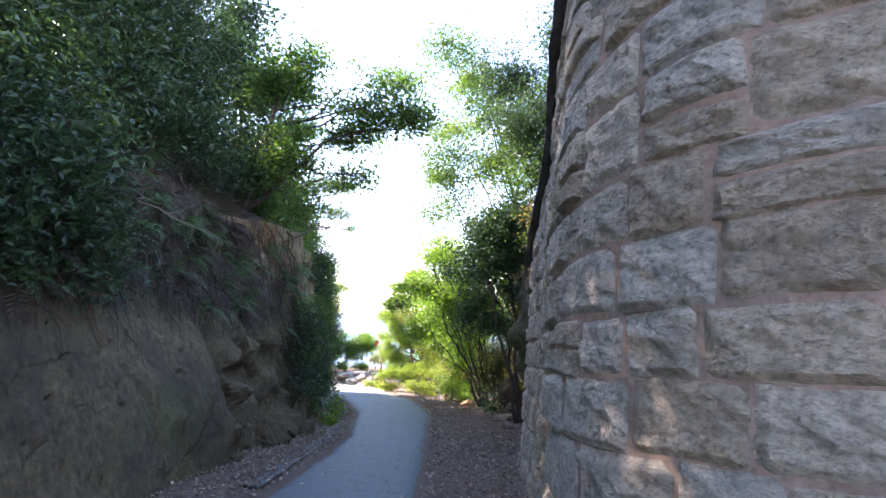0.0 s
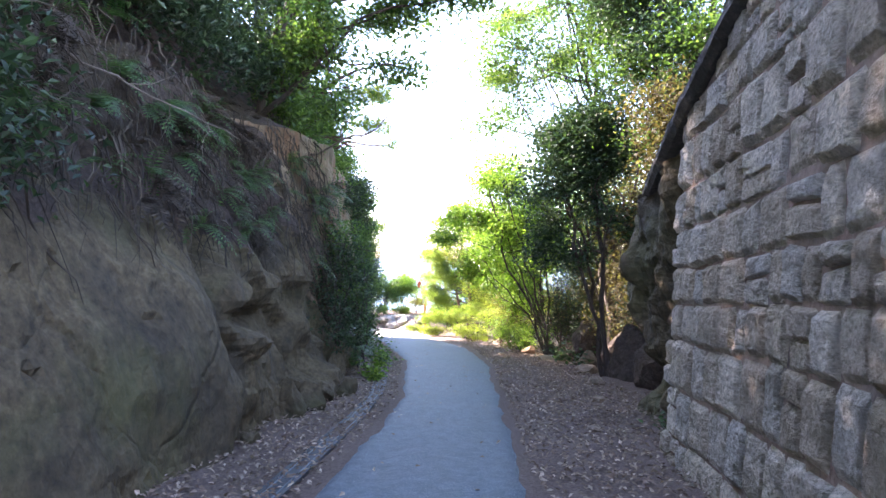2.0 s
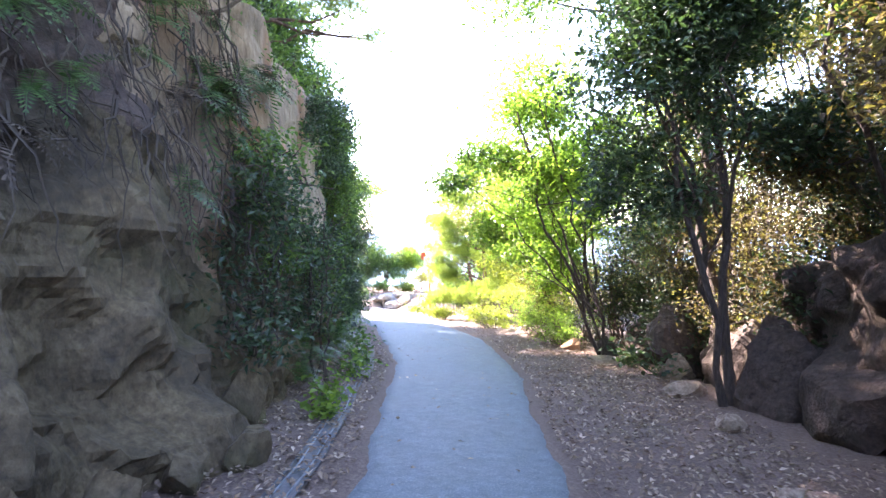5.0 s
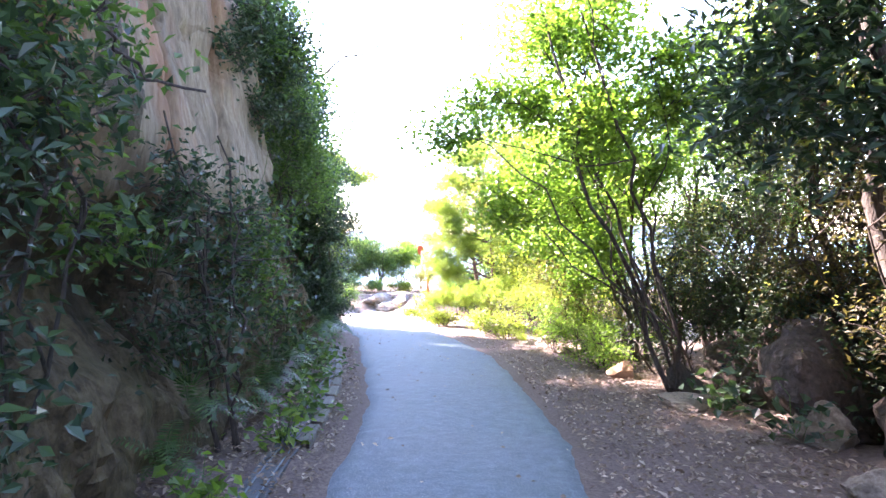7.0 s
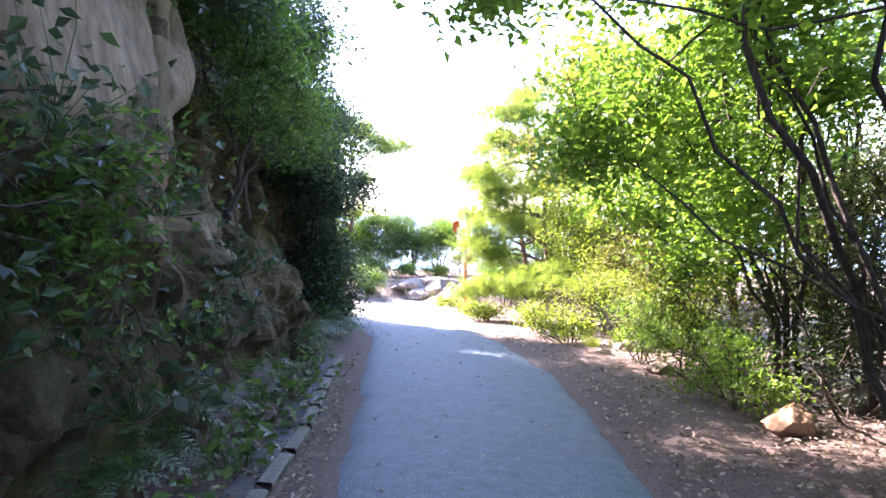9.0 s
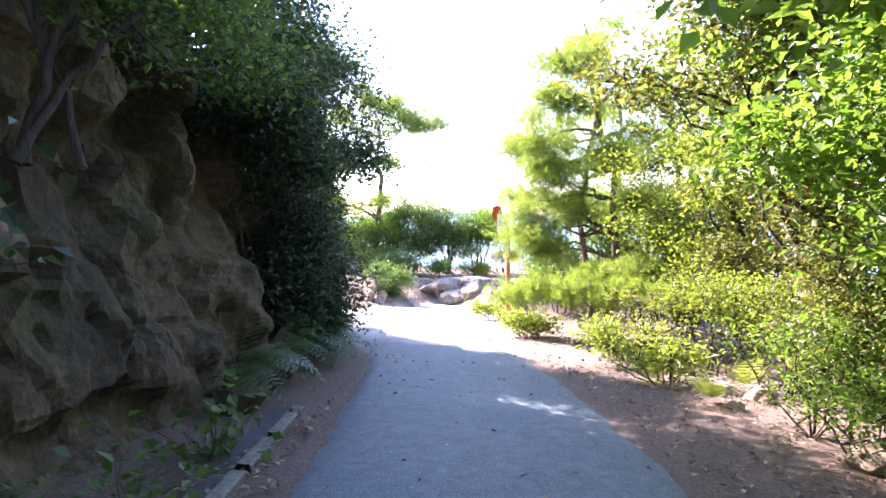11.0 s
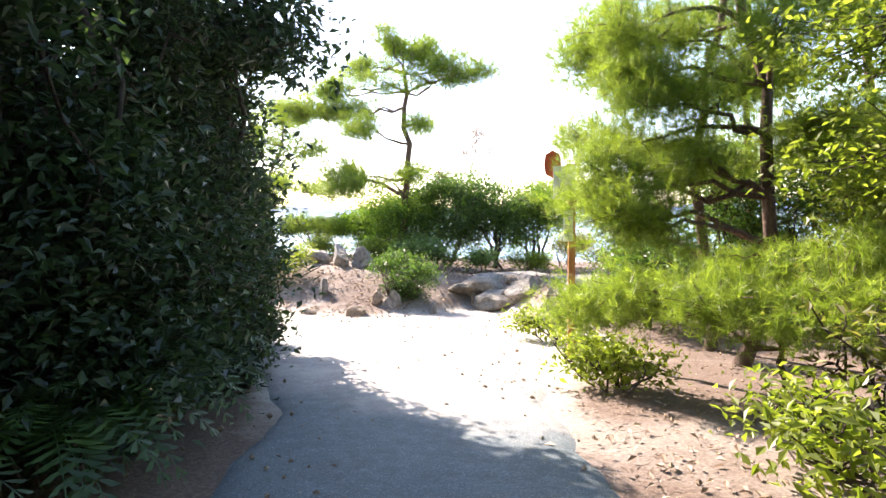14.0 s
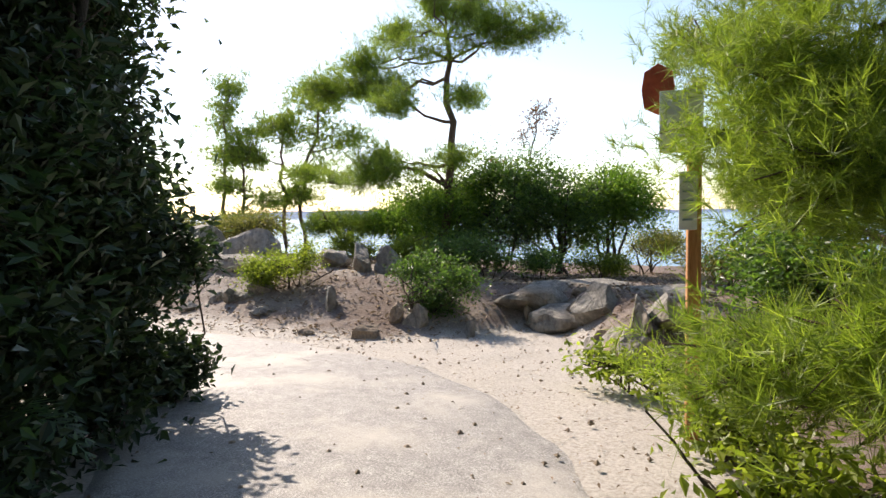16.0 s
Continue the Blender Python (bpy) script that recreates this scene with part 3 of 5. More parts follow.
def cliff_face(name, y0, y1, material, foot, top, lean, label, seed, chunk=1.5, side=1, hill=3.5, bulge=None, step=0.05, back=9.0, pale=None, over="humus", soil_from=None, slab=lambda y, h: 0.0):
    """A rock face over the foot line, leaning back, with the hill behind it; side 1 faces +x."""
    ys = np.arange(y0, y1 + 1e-6, step)
    hs = np.concatenate([np.linspace(-0.2, 1, 78)])
    V = []
    for y in ys:
        fx, tp, gz_ = foot(y), top(y), float(base_z(y))
        row = []
        for u in hs:
            h = u * tp
            x = fx - side * lean(y, h) + side * rock_skin(y, h, seed, chunk, slab(y, h)) * (1 if h > 0 else 0.6)
            if bulge:
                x += side * bulge(y, h)
            row.append((x, y + 0.05 * fract((y, h, 1), 3, 1.5, seed), gz_ + h))
        xt, zt = row[-1][0], row[-1][2]
        for k_ in (0.35, 0.8, 1.5, 2.6, 4.5, back):
            zz = zt + hill * smooth01(k_ / 4.5) + 0.2 * fract((y, k_, 2), 3, 0.8, seed)
            row.append((xt - side * k_, y, zz))
        V += row
    m_ = len(hs) + 6
    nr_ = len(ys)
    ix = np.arange(nr_ * m_).reshape(nr_, m_)
    q = (ix[:-1, :-1], ix[1:, :-1], ix[1:, 1:], ix[:-1, 1:]) if side > 0 else (ix[:-1, :-1], ix[:-1, 1:], ix[1:, 1:], ix[1:, :-1])
    F_ = np.stack(q, -1).reshape(-1, 4)
    ob = piece(name, np.array(V), F_, material, smooth=True)
    ob.data.materials.append(MATS[over])
    ob.data.materials.append(MATS["sandstone_pale"])
    j_ = np.tile(np.arange(m_ - 1), nr_ - 1)
    y_ = np.repeat(ys[:-1], m_ - 1)
    which = np.where(j_ >= len(hs) - 1, 1, 0)
    if soil_from:
        h_ = (hs[np.minimum(j_, len(hs) - 1)]) * np.array([top(v) for v in ys])[np.repeat(np.arange(nr_ - 1), m_ - 1)]
        wob2 = np.array([noise.fractal(Vector((a * 0.9, b * 0.9, 6.0)), 1.0, 2.0, 3) for a, b in zip(y_, h_)])
        which = np.where((h_ + 0.5 * wob2 > soil_from(y_)), 1, which)
    if pale:
        wob = np.array([noise.noise((a * 1.5, b * 0.15, 3.0)) for a, b in zip(y_, j_)])
        which = np.where((which == 0) & (y_ + wob > pale[0]) & (y_ + wob < pale[1]) & (j_ > 44 + 26 * wob), 2, which)
    ob.data.polygons.foreach_set("material_index", which.astype(np.int32))
    ob.data.polygons.foreach_set("use_smooth", which > 0)
    return tagged(ob, label, "cliff", kind="structure")


def left_lean(y, h):
    return float(np.interp(h, [-1, 0, 1.2, 2.2, 3.2, 5], [0, 0, 0.42, 0.8, 1.25, 1.9]) * np.interp(y, [0, 11, 13.5, 17.5, 19, 27], [1, 1, 0.22, 0.22, 0.5, 0.8]))


def left_slab(y, h):
    """Worn smooth low down near the start; tall plain faces farther on."""
    near = smooth01((8.3 - y + 0.2 * h) / 0.6) * smooth01((2.5 - h) / 0.5)
    tall = smooth01((y - 11.8) / 0.8) * smooth01((18.2 - y) / 1.2) * (0.55 + 0.4 * smooth01((h - 1.6) / 0.6))
    return float(max(near * 0.88, tall))


def left_bulge(y, h):
    low = 0.25 * math.exp(-((y - 8.0) / 1.6) ** 2) * math.exp(-((h - 0.9) / 0.8) ** 2)
    hole = -0.35 * math.exp(-((y - 9.1) / 0.35) ** 2 - ((h - 1.12) / 0.16) ** 2)
    # deep upright clefts between the tall faces, and the hollow under them
    cleft = sum(-d * math.exp(-((y - c - 0.06 * h + 0.12 * noise.noise((h * 1.3, c, 0))) / w) ** 2) for c, w, d in ((12.9, 0.07, 0.16), (14.5, 0.09, 0.22), (15.7, 0.06, 0.15), (17.1, 0.08, 0.2)))
    under = -0.30 * float(smooth01((y - 12.0) / 0.8) * smooth01((16.6 - y) / 0.8)) * math.exp(-((h - 1.25) / 0.4) ** 2)
    return low + hole + cleft * float(smooth01((h - 0.3) / 0.4)) + under


cliff_face("wall_west", -8, 26.6, "sandstone", lambda y: float(np.interp(y, CLIFF_Y, CLIFF_X)), lambda y: float(cliff_top(y)), left_lean,
           "weathered brown sandstone cliff, cracked and broken into ledges", 3.0, 1.5, 1, 4.6, left_bulge, pale=(11.3, 18.4), soil_from=lambda v: np.interp(v, [3, 6, 9, 11.3, 11.9], [2.0, 2.3, 1.9, 2.3, 9]), slab=left_slab)


# ------------------------------------------------------------------ masonry wall on the other side
WALL_PX = [3.4, 2.4, 1.6, 1.09, 0.965, 0.83, 0.72, 0.655, 0.64, 0.70, 0.79, 0.96, 1.10, 1.30, 1.62]
WALL_PY = [0.9, 1.38, 1.82, 2.19, 2.36, 2.62, 2.92, 3.25, 3.6, 4.28, 4.9, 6.0, 7.9, 9.6, 11.0]
WALL_S = [0.0]
for i in range(1, len(WALL_PX)):
    WALL_S.append(WALL_S[-1] + math.hypot(WALL_PX[i] - WALL_PX[i - 1], WALL_PY[i] - WALL_PY[i - 1]))
WALL_END = WALL_S[-1]          # end of the coping
MASON_END = WALL_S[12]         # end of the blockwork


def wall_at(s):
    return float(np.interp(s, WALL_S, WALL_PX)), float(np.interp(s, WALL_S, WALL_PY))


def wall_curve(s):
    p = np.mean([wall_at(s + d) for d in (-0.22, -0.1, 0, 0.1, 0.22)], axis=0)
    q = np.mean([wall_at(s + 0.02 + d) for d in (-0.22, -0.1, 0, 0.1, 0.22)], axis=0)
    t = (q - p) / (np.linalg.norm(q - p) + 1e-9)
    return p, np.array([-t[1], t[0]])


BATTER = 0.07


def wall_top(y):
    return float(np.interp(y, [-2, 0, 2, 5.6, 9.7, 11], [4.6, 4.5, 4.25, 3.02, 1.65, 1.30]))


def wall_point(s, z, out_=0.0):
    p, nrm = wall_curve(s)
    o = out_ - BATTER * (z - 0.5)
    return np.array([p[0] + nrm[0] * o, p[1] + nrm[1] * o, z])


wall_east = None
ss = np.arange(0.0, MASON_END + 0.15, 0.12)
V = []
for s in ss:
    y_ = wall_at(s)[1]
    zt = wall_top(y_) - 0.03
    zb = float(base_z(y_)) - 0.4
    for u in np.linspace(0, 1, 14):
        V.append(wall_point(s, zb + (zt - zb) * u, -0.012 + 0.004 * noise.noise((s * 6, u * 20, 0))))
    V.append(wall_point(s, zt, -0.55))
    V.append(wall_point(s, zb, -0.75))
nr, m_ = len(ss), 16
ix = np.arange(nr * m_).reshape(nr, m_)
nx_ = np.roll(ix, -1, axis=1)
F = np.stack([ix[:-1], ix[1:], nx_[1:], nx_[:-1]], -1).reshape(-1, 4)
wall_east = piece("wall_east", np.array(V), F, "mortar")
tagged(wall_east, "old battered retaining wall of rough grey stone blocks with reddish mortar", "wall", kind="structure")

brnd = random.Random(11)


def stone_block(s0, s1, z0, z1, fall):
    """One rough-faced block set in the wall."""
    nu, nv = 11, 8
    seed = brnd.uniform(0, 90)
    proud = brnd.uniform(0.0, 0.018 if s0 < 3.5 else 0.034)
    V_, jit = [], [brnd.uniform(-0.017, 0.017) for _ in range(8)]
    for j in range(nv):
        for i in range(nu):
            u, v = i / (nu - 1), j / (nv - 1)
            s = s0 + (s1 - s0) * u + (jit[0] * (1 - v) + jit[1] * v if u < .5 else jit[2] * (1 - v) + jit[3] * v)
            z = z0 + (z1 - z0) * v + (jit[4] * (1 - u) + jit[5] * u if v < .5 else jit[6] * (1 - u) + jit[7] * u)
            edge = min(u, 1 - u) * (s1 - s0)
            edge = min(edge, min(v, 1 - v) * (z1 - z0))
            puff = smooth01(edge / 0.022)
            o = -0.015 + (0.019 + proud) * puff + (0.030 if s0 < 3.5 else 0.014) * puff * max(-0.3, noise.fractal(Vector((s * 8.5, z * 11, seed)), 0.6, 2.2, 4))
            wv = smooth01((s - 3.0) / 2.0)
            V_.append(wall_point(s + wv * 0.03 * noise.noise((z * 2.6, s * 0.8, 4)), z - fall * (wall_at(s)[1]) + 0.03 * noise.noise((s * 1.5, z * 1.6, 2)), o))
    for j, i in [(0, 0), (0, nu - 1), (nv - 1, nu - 1), (nv - 1, 0)]:
        s = s0 if i == 0 else s1
        z = z0 if j == 0 else z1
        V_.append(wall_point(s, z - fall * wall_at(s)[1], -0.12))
    F_ = [[j * nu + i, j * nu + i + 1, (j + 1) * nu + i + 1, (j + 1) * nu + i] for j in range(nv - 1) for i in range(nu - 1)]
    return V_, F_, nu, nv


def lay_wall():
    z = -1.0
    course = 0
    while z < 5.2:
        hgt = brnd.uniform(0.30, 0.43)
        s = 0.05 + brnd.uniform(0, 0.25)
        while s < MASON_END + 0.1:
            ln = brnd.uniform(0.4, 0.9) if s < 4.2 else brnd.uniform(0.19, 0.44)
            e = min(s + ln, MASON_END + brnd.uniform(0.1, 0.3))
            y_mid = wall_at((s + e) / 2)[1]
            fall = 0.075
            top_here = wall_top(y_mid) + fall * y_mid
            zg = float(base_z(y_mid)) + fall * y_mid - 0.2
            if z + hgt * 0.4 < top_here and z + hgt > zg and e - s > 0.12:
                parts_z = [(z, min(z + hgt, top_here + 0.02))]
                if brnd.random() < (0.10 if s < 4.2 else 0.22) and hgt > 0.3:
                    c = z + hgt * brnd.uniform(0.4, 0.6)
                    parts_z = [(z, c), (c, min(z + hgt, top_here + 0.02))]
                for za, zb in parts_z:
                    if zb - za < 0.06:
                        continue
                    g = 0.005
                    gs = 0.005 if s < 3.5 else 0.013
                    V_, F_, nu, nv = stone_block(s + gs, e - gs, za + g, zb - g, fall)
                    V_ = np.array(V_)
                    c0 = nu * nv
                    bot = [(i, i + 1) for i in range(nu - 1)]
                    me_faces = [tuple(f) for f in F_]
                    me_faces.append(tuple([c0, c0 + 1] + list(range(nu - 1, -1, -1))))
                    me_faces.append(tuple([c0 + 2, c0 + 3] + [(nv - 1) * nu + i for i in range(nu)]))
                    me_faces.append(tuple([c0 + 3, c0] + [j * nu for j in range(nv)]))
                    me_faces.append(tuple([c0 + 1, c0 + 2] + [j * nu + nu - 1 for j in range(nv - 1, -1, -1)]))
                    me = bpy.data.meshes.new("stone_block")
                    me.from_pydata([tuple(v) for v in V_], [], me_faces)
                    me.materials.append(MATS["block_stone"])
                    ob = new("stone_block", me)
                    ob.parent = wall_east
            s = e
        z += hgt
        course += 1


# dark weathered coping that climbs with the wall's top
s = 0.3
while s < WALL_END - 0.05:
    e = min(s + brnd.uniform(0.5, 0.8), WALL_END)
    bm = bmesh.new()
    ring_prev = None
    for k_ in range(5):
        t = s + 0.006 + (e - s - 0.012) * k_ / 4
        zt = wall_top(wall_at(t)[1])
        prof = [(0.05, -0.03), (0.10, 0.03), (0.10, 0.11), (0.04, 0.18), (-0.10, 0.20), (-0.24, 0.14), (-0.24, -0.03)]
        ring_ = []
        for o, dz in prof:
            w = wall_point(t, zt + dz, o + 0.025 * noise.noise((t * 4, o * 9, dz * 9)))
            w[2] += 0.02 * noise.noise((t * 3, o * 5, 5))
            ring_.append(bm.verts.new(w))
        if ring_prev:
            for i in range(7):
                bm.faces.new((ring_prev[i], ring_[i], ring_[(i + 1) % 7], ring_prev[(i + 1) % 7]))
        else:
            bm.faces.new(ring_)
        ring_prev = ring_
    bm.faces.new(list(reversed(ring_prev)))
    bmesh.ops.recalc_face_normals(bm, faces=bm.faces)
    part("coping_stone", bm, "coping_stone", wall_east, "dark mossy coping stone")
    s = e


# rock that carries on where the masonry stops
def east_foot(y):
    return float(np.interp(y, [7.6, 8.4, 9.4, 10.2, 10.7, 11.2, 12.2, 13.4, 15.0], [1.10, 1.10, 1.18, 1.32, 1.6, 2.1, 2.15, 2.2, 2.6]))


def east_top(y):
    return float(np.interp(y, [7.6, 9.7, 10.9, 11.6, 12.6, 15], [3.05, 2.5, 2.3, 1.8, 1.6, 1.2]))


def east_bulge(y, h):
    nose = 0.18 * math.exp(-((y - 9.7) / 1.1) ** 2) * smooth01((h - 0.5) / 0.3)
    cave = -0.6 * math.exp(-((y - 11.2) / 0.5) ** 2) * math.exp(-((h - 1.0) / 0.7) ** 2)
    hollow = -0.4 * math.exp(-((y - 8.8) / 0.5) ** 2) * math.exp(-((h - 0.75) / 0.22) ** 2)
    return nose + cave + hollow


cliff_face("wall_outcrop", 7.75, 15.0, "sandstone", east_foot, east_top, lambda y, h: 0.05 * h, "overhanging broken sandstone outcrop with a dark hollow", 8.0, 1.5, -1, 1.2, east_bulge, 0.05, 3.0, soil_from=lambda v: np.interp(v, [10.9, 11.4], [9, -1]), slab=lambda y, h: 0.4)


def G(x, y):
    return float(land(x, y))


# ------------------------------------------------------------------ west side: evergreen thicket above the cliff
EVERG = "dense dark evergreen shrub with glossy leaves overhanging the cliff"
for i, (y, zc, xo) in enumerate([(-2.5, 3.4, -4.0), (-0.6, 3.5, -3.9), (1.2, 3.2, -3.8), (2.9, 3.1, -3.7), (4.5, 3.0, -3.8), (6.0, 4.2, -4.3), (7.8, 5.0, -4.7), (9.6, 5.0, -4.7), (11.3, 4.9, -4.6)]):
    zt = float(base_z(y)) + float(cliff_top(y))
    # before y 5.5 an unseen high lobe is added to shade the cliff
    lobes = [((xo + RNG.normal() * .15, y + RNG.normal() * .3, zc), (0.9, 1.1, 0.9)), ((xo - .3, y, zc + 1.4), (1.1, 1.2, 1.0)), ((xo - .7, y + .4, zc + 2.9), (1.3, 1.3, 1.2)),
             ((xo + .45, y + .3, zc - .8), (0.5, 0.9, 0.5)), ((xo - 1.2, y + .4, zc + 4.4), (1.4, 1.4, 1.2))] + ([((xo + 1.3, y, zc + 3.2), (1.0, 1.1, 0.7))] if y < 5.5 else [])
    tree("evergreen_shrub", (xo - 1.2, y, zt + 0.9), (xo - 1.0, y, zc + 3.4), lobes, 8000, "leaf_dark", 0.11, 0.5, 0.06, 10, 130, label=EVERG, category="shrub", group="thicket above the cliff", clump=0.2)
# top crowns before y 15.5 and the last tree are added to block sun
for y, x, zc in [(9.6, -6.2, 6.6), (11.2, -6.2, 6.6), (12.8, -5.9, 6.2), (14.4, -5.6, 5.8), (16.0, -5.7, 5.8), (17.6, -5.6, 4.8), (19.2, -5.7, 3.9), (20.8, -5.9, 3.2), (22.3, -6.3, 2.4)]:
    tree("hilltop_tree", (x - .3, y, zc - 2.8), (x, y, zc + 1.4), [((x, y, zc), (1.2, 1.2, 1.0)), ((x + .3, y + .5, zc + 1.5), (1.1, 1.2, 1.0)), ((x + .5, y, zc - 1.2), (0.9, 1.1, 0.9))] + ([((x + .2, y, zc + 3.2), (1.1, 1.2, 1.1))] if y < 15.5 else []), 5000, "leaf_dark", 0.13, 0.55, 0.07, 7, 90, label="dark evergreen tree on top of the cliff", group="trees on the cliff top", clump=0.22)


for y in (4.3, 5.6):
    z = float(base_z(y)) + 2.9
    tree("hanging_shrub", (-4.0, y, z), (-3.7, y, z + .3), [((-3.55, y, z - .2), (0.45, 0.7, 0.4)), ((-3.4, y + .3, z - .7), (0.35, 0.5, 0.3)), ((-3.7, y, z + .5), (0.6, 0.8, 0.5))], 2300, "leaf_dark", 0.09, 0.45, 0.025, 8, 60, label="dark-leaved shrub drooping over the earth slope", category="shrub", group="drooping shrubs on the slope", clump=0.17)
# tree that reaches over the way
tree("broadleaf_tree", (-4.7, 12.6, 2.6), (-3.6, 12.4, 6.0), [((-3.0, 12.2, 4.4), (1.0, 1.2, 0.9)), ((-2.0, 12.0, 5.3), (1.0, 1.1, 0.8)), ((-1.1, 11.6, 5.9), (0.9, 1.0, 0.7)), ((-0.5, 12.0, 5.2), (0.6, 0.8, 0.4)),
     ((-3.3, 12.6, 6.4), (1.2, 1.3, 1.0)), ((-2.4, 11.6, 3.5), (0.8, 0.9, 0.6)), ((-1.9, 12.6, 4.2), (0.5, 0.7, 0.35))], 8500, "leaf_green", 0.10, 0.55, 0.09, 14, 170,
     label="leafy broadleaved tree leaning out from the cliff top over the path", clump=0.16)
tree("pine_tree", (-5.2, 15.0, 2.9), (-4.4, 15.2, 7.2), [((-2.9, 15.6, 3.9), (0.7, 0.7, 0.25)), ((-3.3, 16.2, 4.9), (0.8, 0.8, 0.3)), ((-3.6, 15.4, 6.2), (1.0, 1.0, 0.4)), ((-2.5, 15.8, 3.5), (0.4, 0.5, 0.2)),
     ((-4.3, 15.2, 7.4), (1.0, 1.0, 0.5))], 1700, "pine_needle", 0.12, 0.006, 0.09, 9, 80, "pine_bark", label="pine tree on the cliff top with drooping needle branches", needles=True, clump=0.1)
for y, x, zc in [(13.6, -4.0, 3.5), (17.4, -4.2, 3.3), (19.0, -4.2, 2.6)]:
    tree("cliff_shrub", (x - .5, y, float(base_z(y)) + float(cliff_top(y)) - .2), (x - .2, y, zc + .4), [((x, y, zc), (0.8, 1.0, 0.7)), ((x + .35, y + .3, zc - .7), (0.45, 0.7, 0.5)), ((x - .4, y, zc + .9), (0.8, .9, .6))],
         5200, "leaf_green", 0.08, 0.5, 0.04, 7, 80, label="bushy green shrub rooted on the cliff edge", category="shrub", group="shrubs on the cliff edge", clump=0.17)
# growth that hangs down the tall faces
for x, y, zc, n, lf, lab in [(-3.1, 13.0, 1.3, 800, "leaf_green", "leafy green shrub reaching out from the rock face"), (-3.75, 16.6, 2.6, 1500, "leaf_dark", "dark creeping shrub draped over the rock face"),
                             (-3.7, 17.9, 2.8, 2000, "leaf_dark", "dark creeping shrub draped over the rock face"), (-3.45, 16.2, 0.3, 700, "leaf_green", "leafy green shrub reaching out from the rock face")]:
    tree("face_shrub", (x - .35, y, zc + .1), (x - .05, y, zc + .1), [((x, y, zc), (.35, .6, .35)), ((x + .15, y - .35, zc - .35), (.3, .45, .25)), ((x + .05, y + .3, zc - .75), (.25, .4, .3)), ((x + .3, y - .2, zc + .2), (.3, .5, .15))], n, lf, 0.075, 0.5, 0.02, 9, 60,
         label=lab, category="shrub", group="shrubs on the rock face", stems=2, clump=0.12)
# bushes against the face
tree("rock_bush", (-3.05, 14.7, G(-3.05, 14.7)), (-3.05, 14.6, 0.7), [((-3.1, 14.7, 0.5), (0.55, 0.75, 0.7)), ((-3.0, 14.3, -0.2), (0.45, 0.6, 0.4))],
     1000, "leaf_dark", 0.065, 0.5, 0.02, 9, 80, label="twiggy evergreen bush standing against the rock face", category="bush", stems=4, clump=0.13)
tree("rock_bush", (-2.95, 12.4, G(-2.95, 12.4)), (-2.9, 12.3, 0.8), [((-2.95, 12.4, 0.5), (0.4, 0.6, 0.5)), ((-2.85, 12.6, 1.2), (0.45, 0.6, 0.4)), ((-2.8, 12.2, -0.2), (0.3, 0.4, 0.3))],
     1000, "leaf_dark", 0.08, 0.5, 0.02, 9, 60, label="twiggy evergreen bush standing against the rock face", category="bush", stems=3, clump=0.13)
tree("rock_bush", (-4.2, 19.0, 0.3), (-3.9, 19.2, 1.7), [((-3.95, 19.0, 1.6), (0.6, 0.9, 0.7)), ((-3.95, 19.8, 1.2), (0.5, 0.7, 0.45)), ((-4.05, 20.6, 1.5), (0.7, 0.9, 0.6)), ((-3.9, 18.4, 2.2), (0.6, 0.7, 0.6)), ((-4.2, 21.2, 1.2), (0.6, 0.7, 0.4))],
     4600, "leaf_green", 0.065, 0.5, 0.03, 10, 130, label="spreading dark green bush covering the end of the rock face", category="bush", stems=3, clump=0.15)
# dark thicket at the corner where the way opens
tree("corner_thicket", (-5.4, 23.4, G(-5.4, 23.4)), (-5.2, 23.3, 1.6), [((-5.1, 23.6, -0.9), (0.7, 0.8, 0.9)), ((-5.0, 24.2, -1.0), (0.7, 1.0, 0.9)), ((-4.95, 23.6, 0.5), (0.9, 1.3, 0.9)), ((-5.2, 23.0, 2.0), (1.1, 1.4, 1.0)),
     ((-4.6, 24.4, 0.75), (0.55, 0.7, 0.4)), ((-5.5, 25.0, -0.6), (0.6, 0.8, 0.9)), ((-5.3, 24.6, 1.9), (1.0, 1.0, 0.8)), ((-4.8, 21.9, 1.1), (0.7, 0.9, 0.7)), ((-5.6, 22.6, 3.2), (1.3, 1.5, 1.0)), ((-6.2, 25.6, 0.6), (0.8, 0.8, 1.2)), ((-6.2, 25.4, 2.2), (0.9, 0.9, 0.8)), ((-6.6, 26.0, -0.9), (0.7, 0.6, 0.9)), ((-5.7, 24.2, 3.1), (0.9, 1.2, 0.7))],
     26000, "leaf_dark", 0.085, 0.45, 0.06, 18, 320, label="tall dense evergreen thicket in deep shade beside the path", category="shrub", stems=5, clump=0.16)

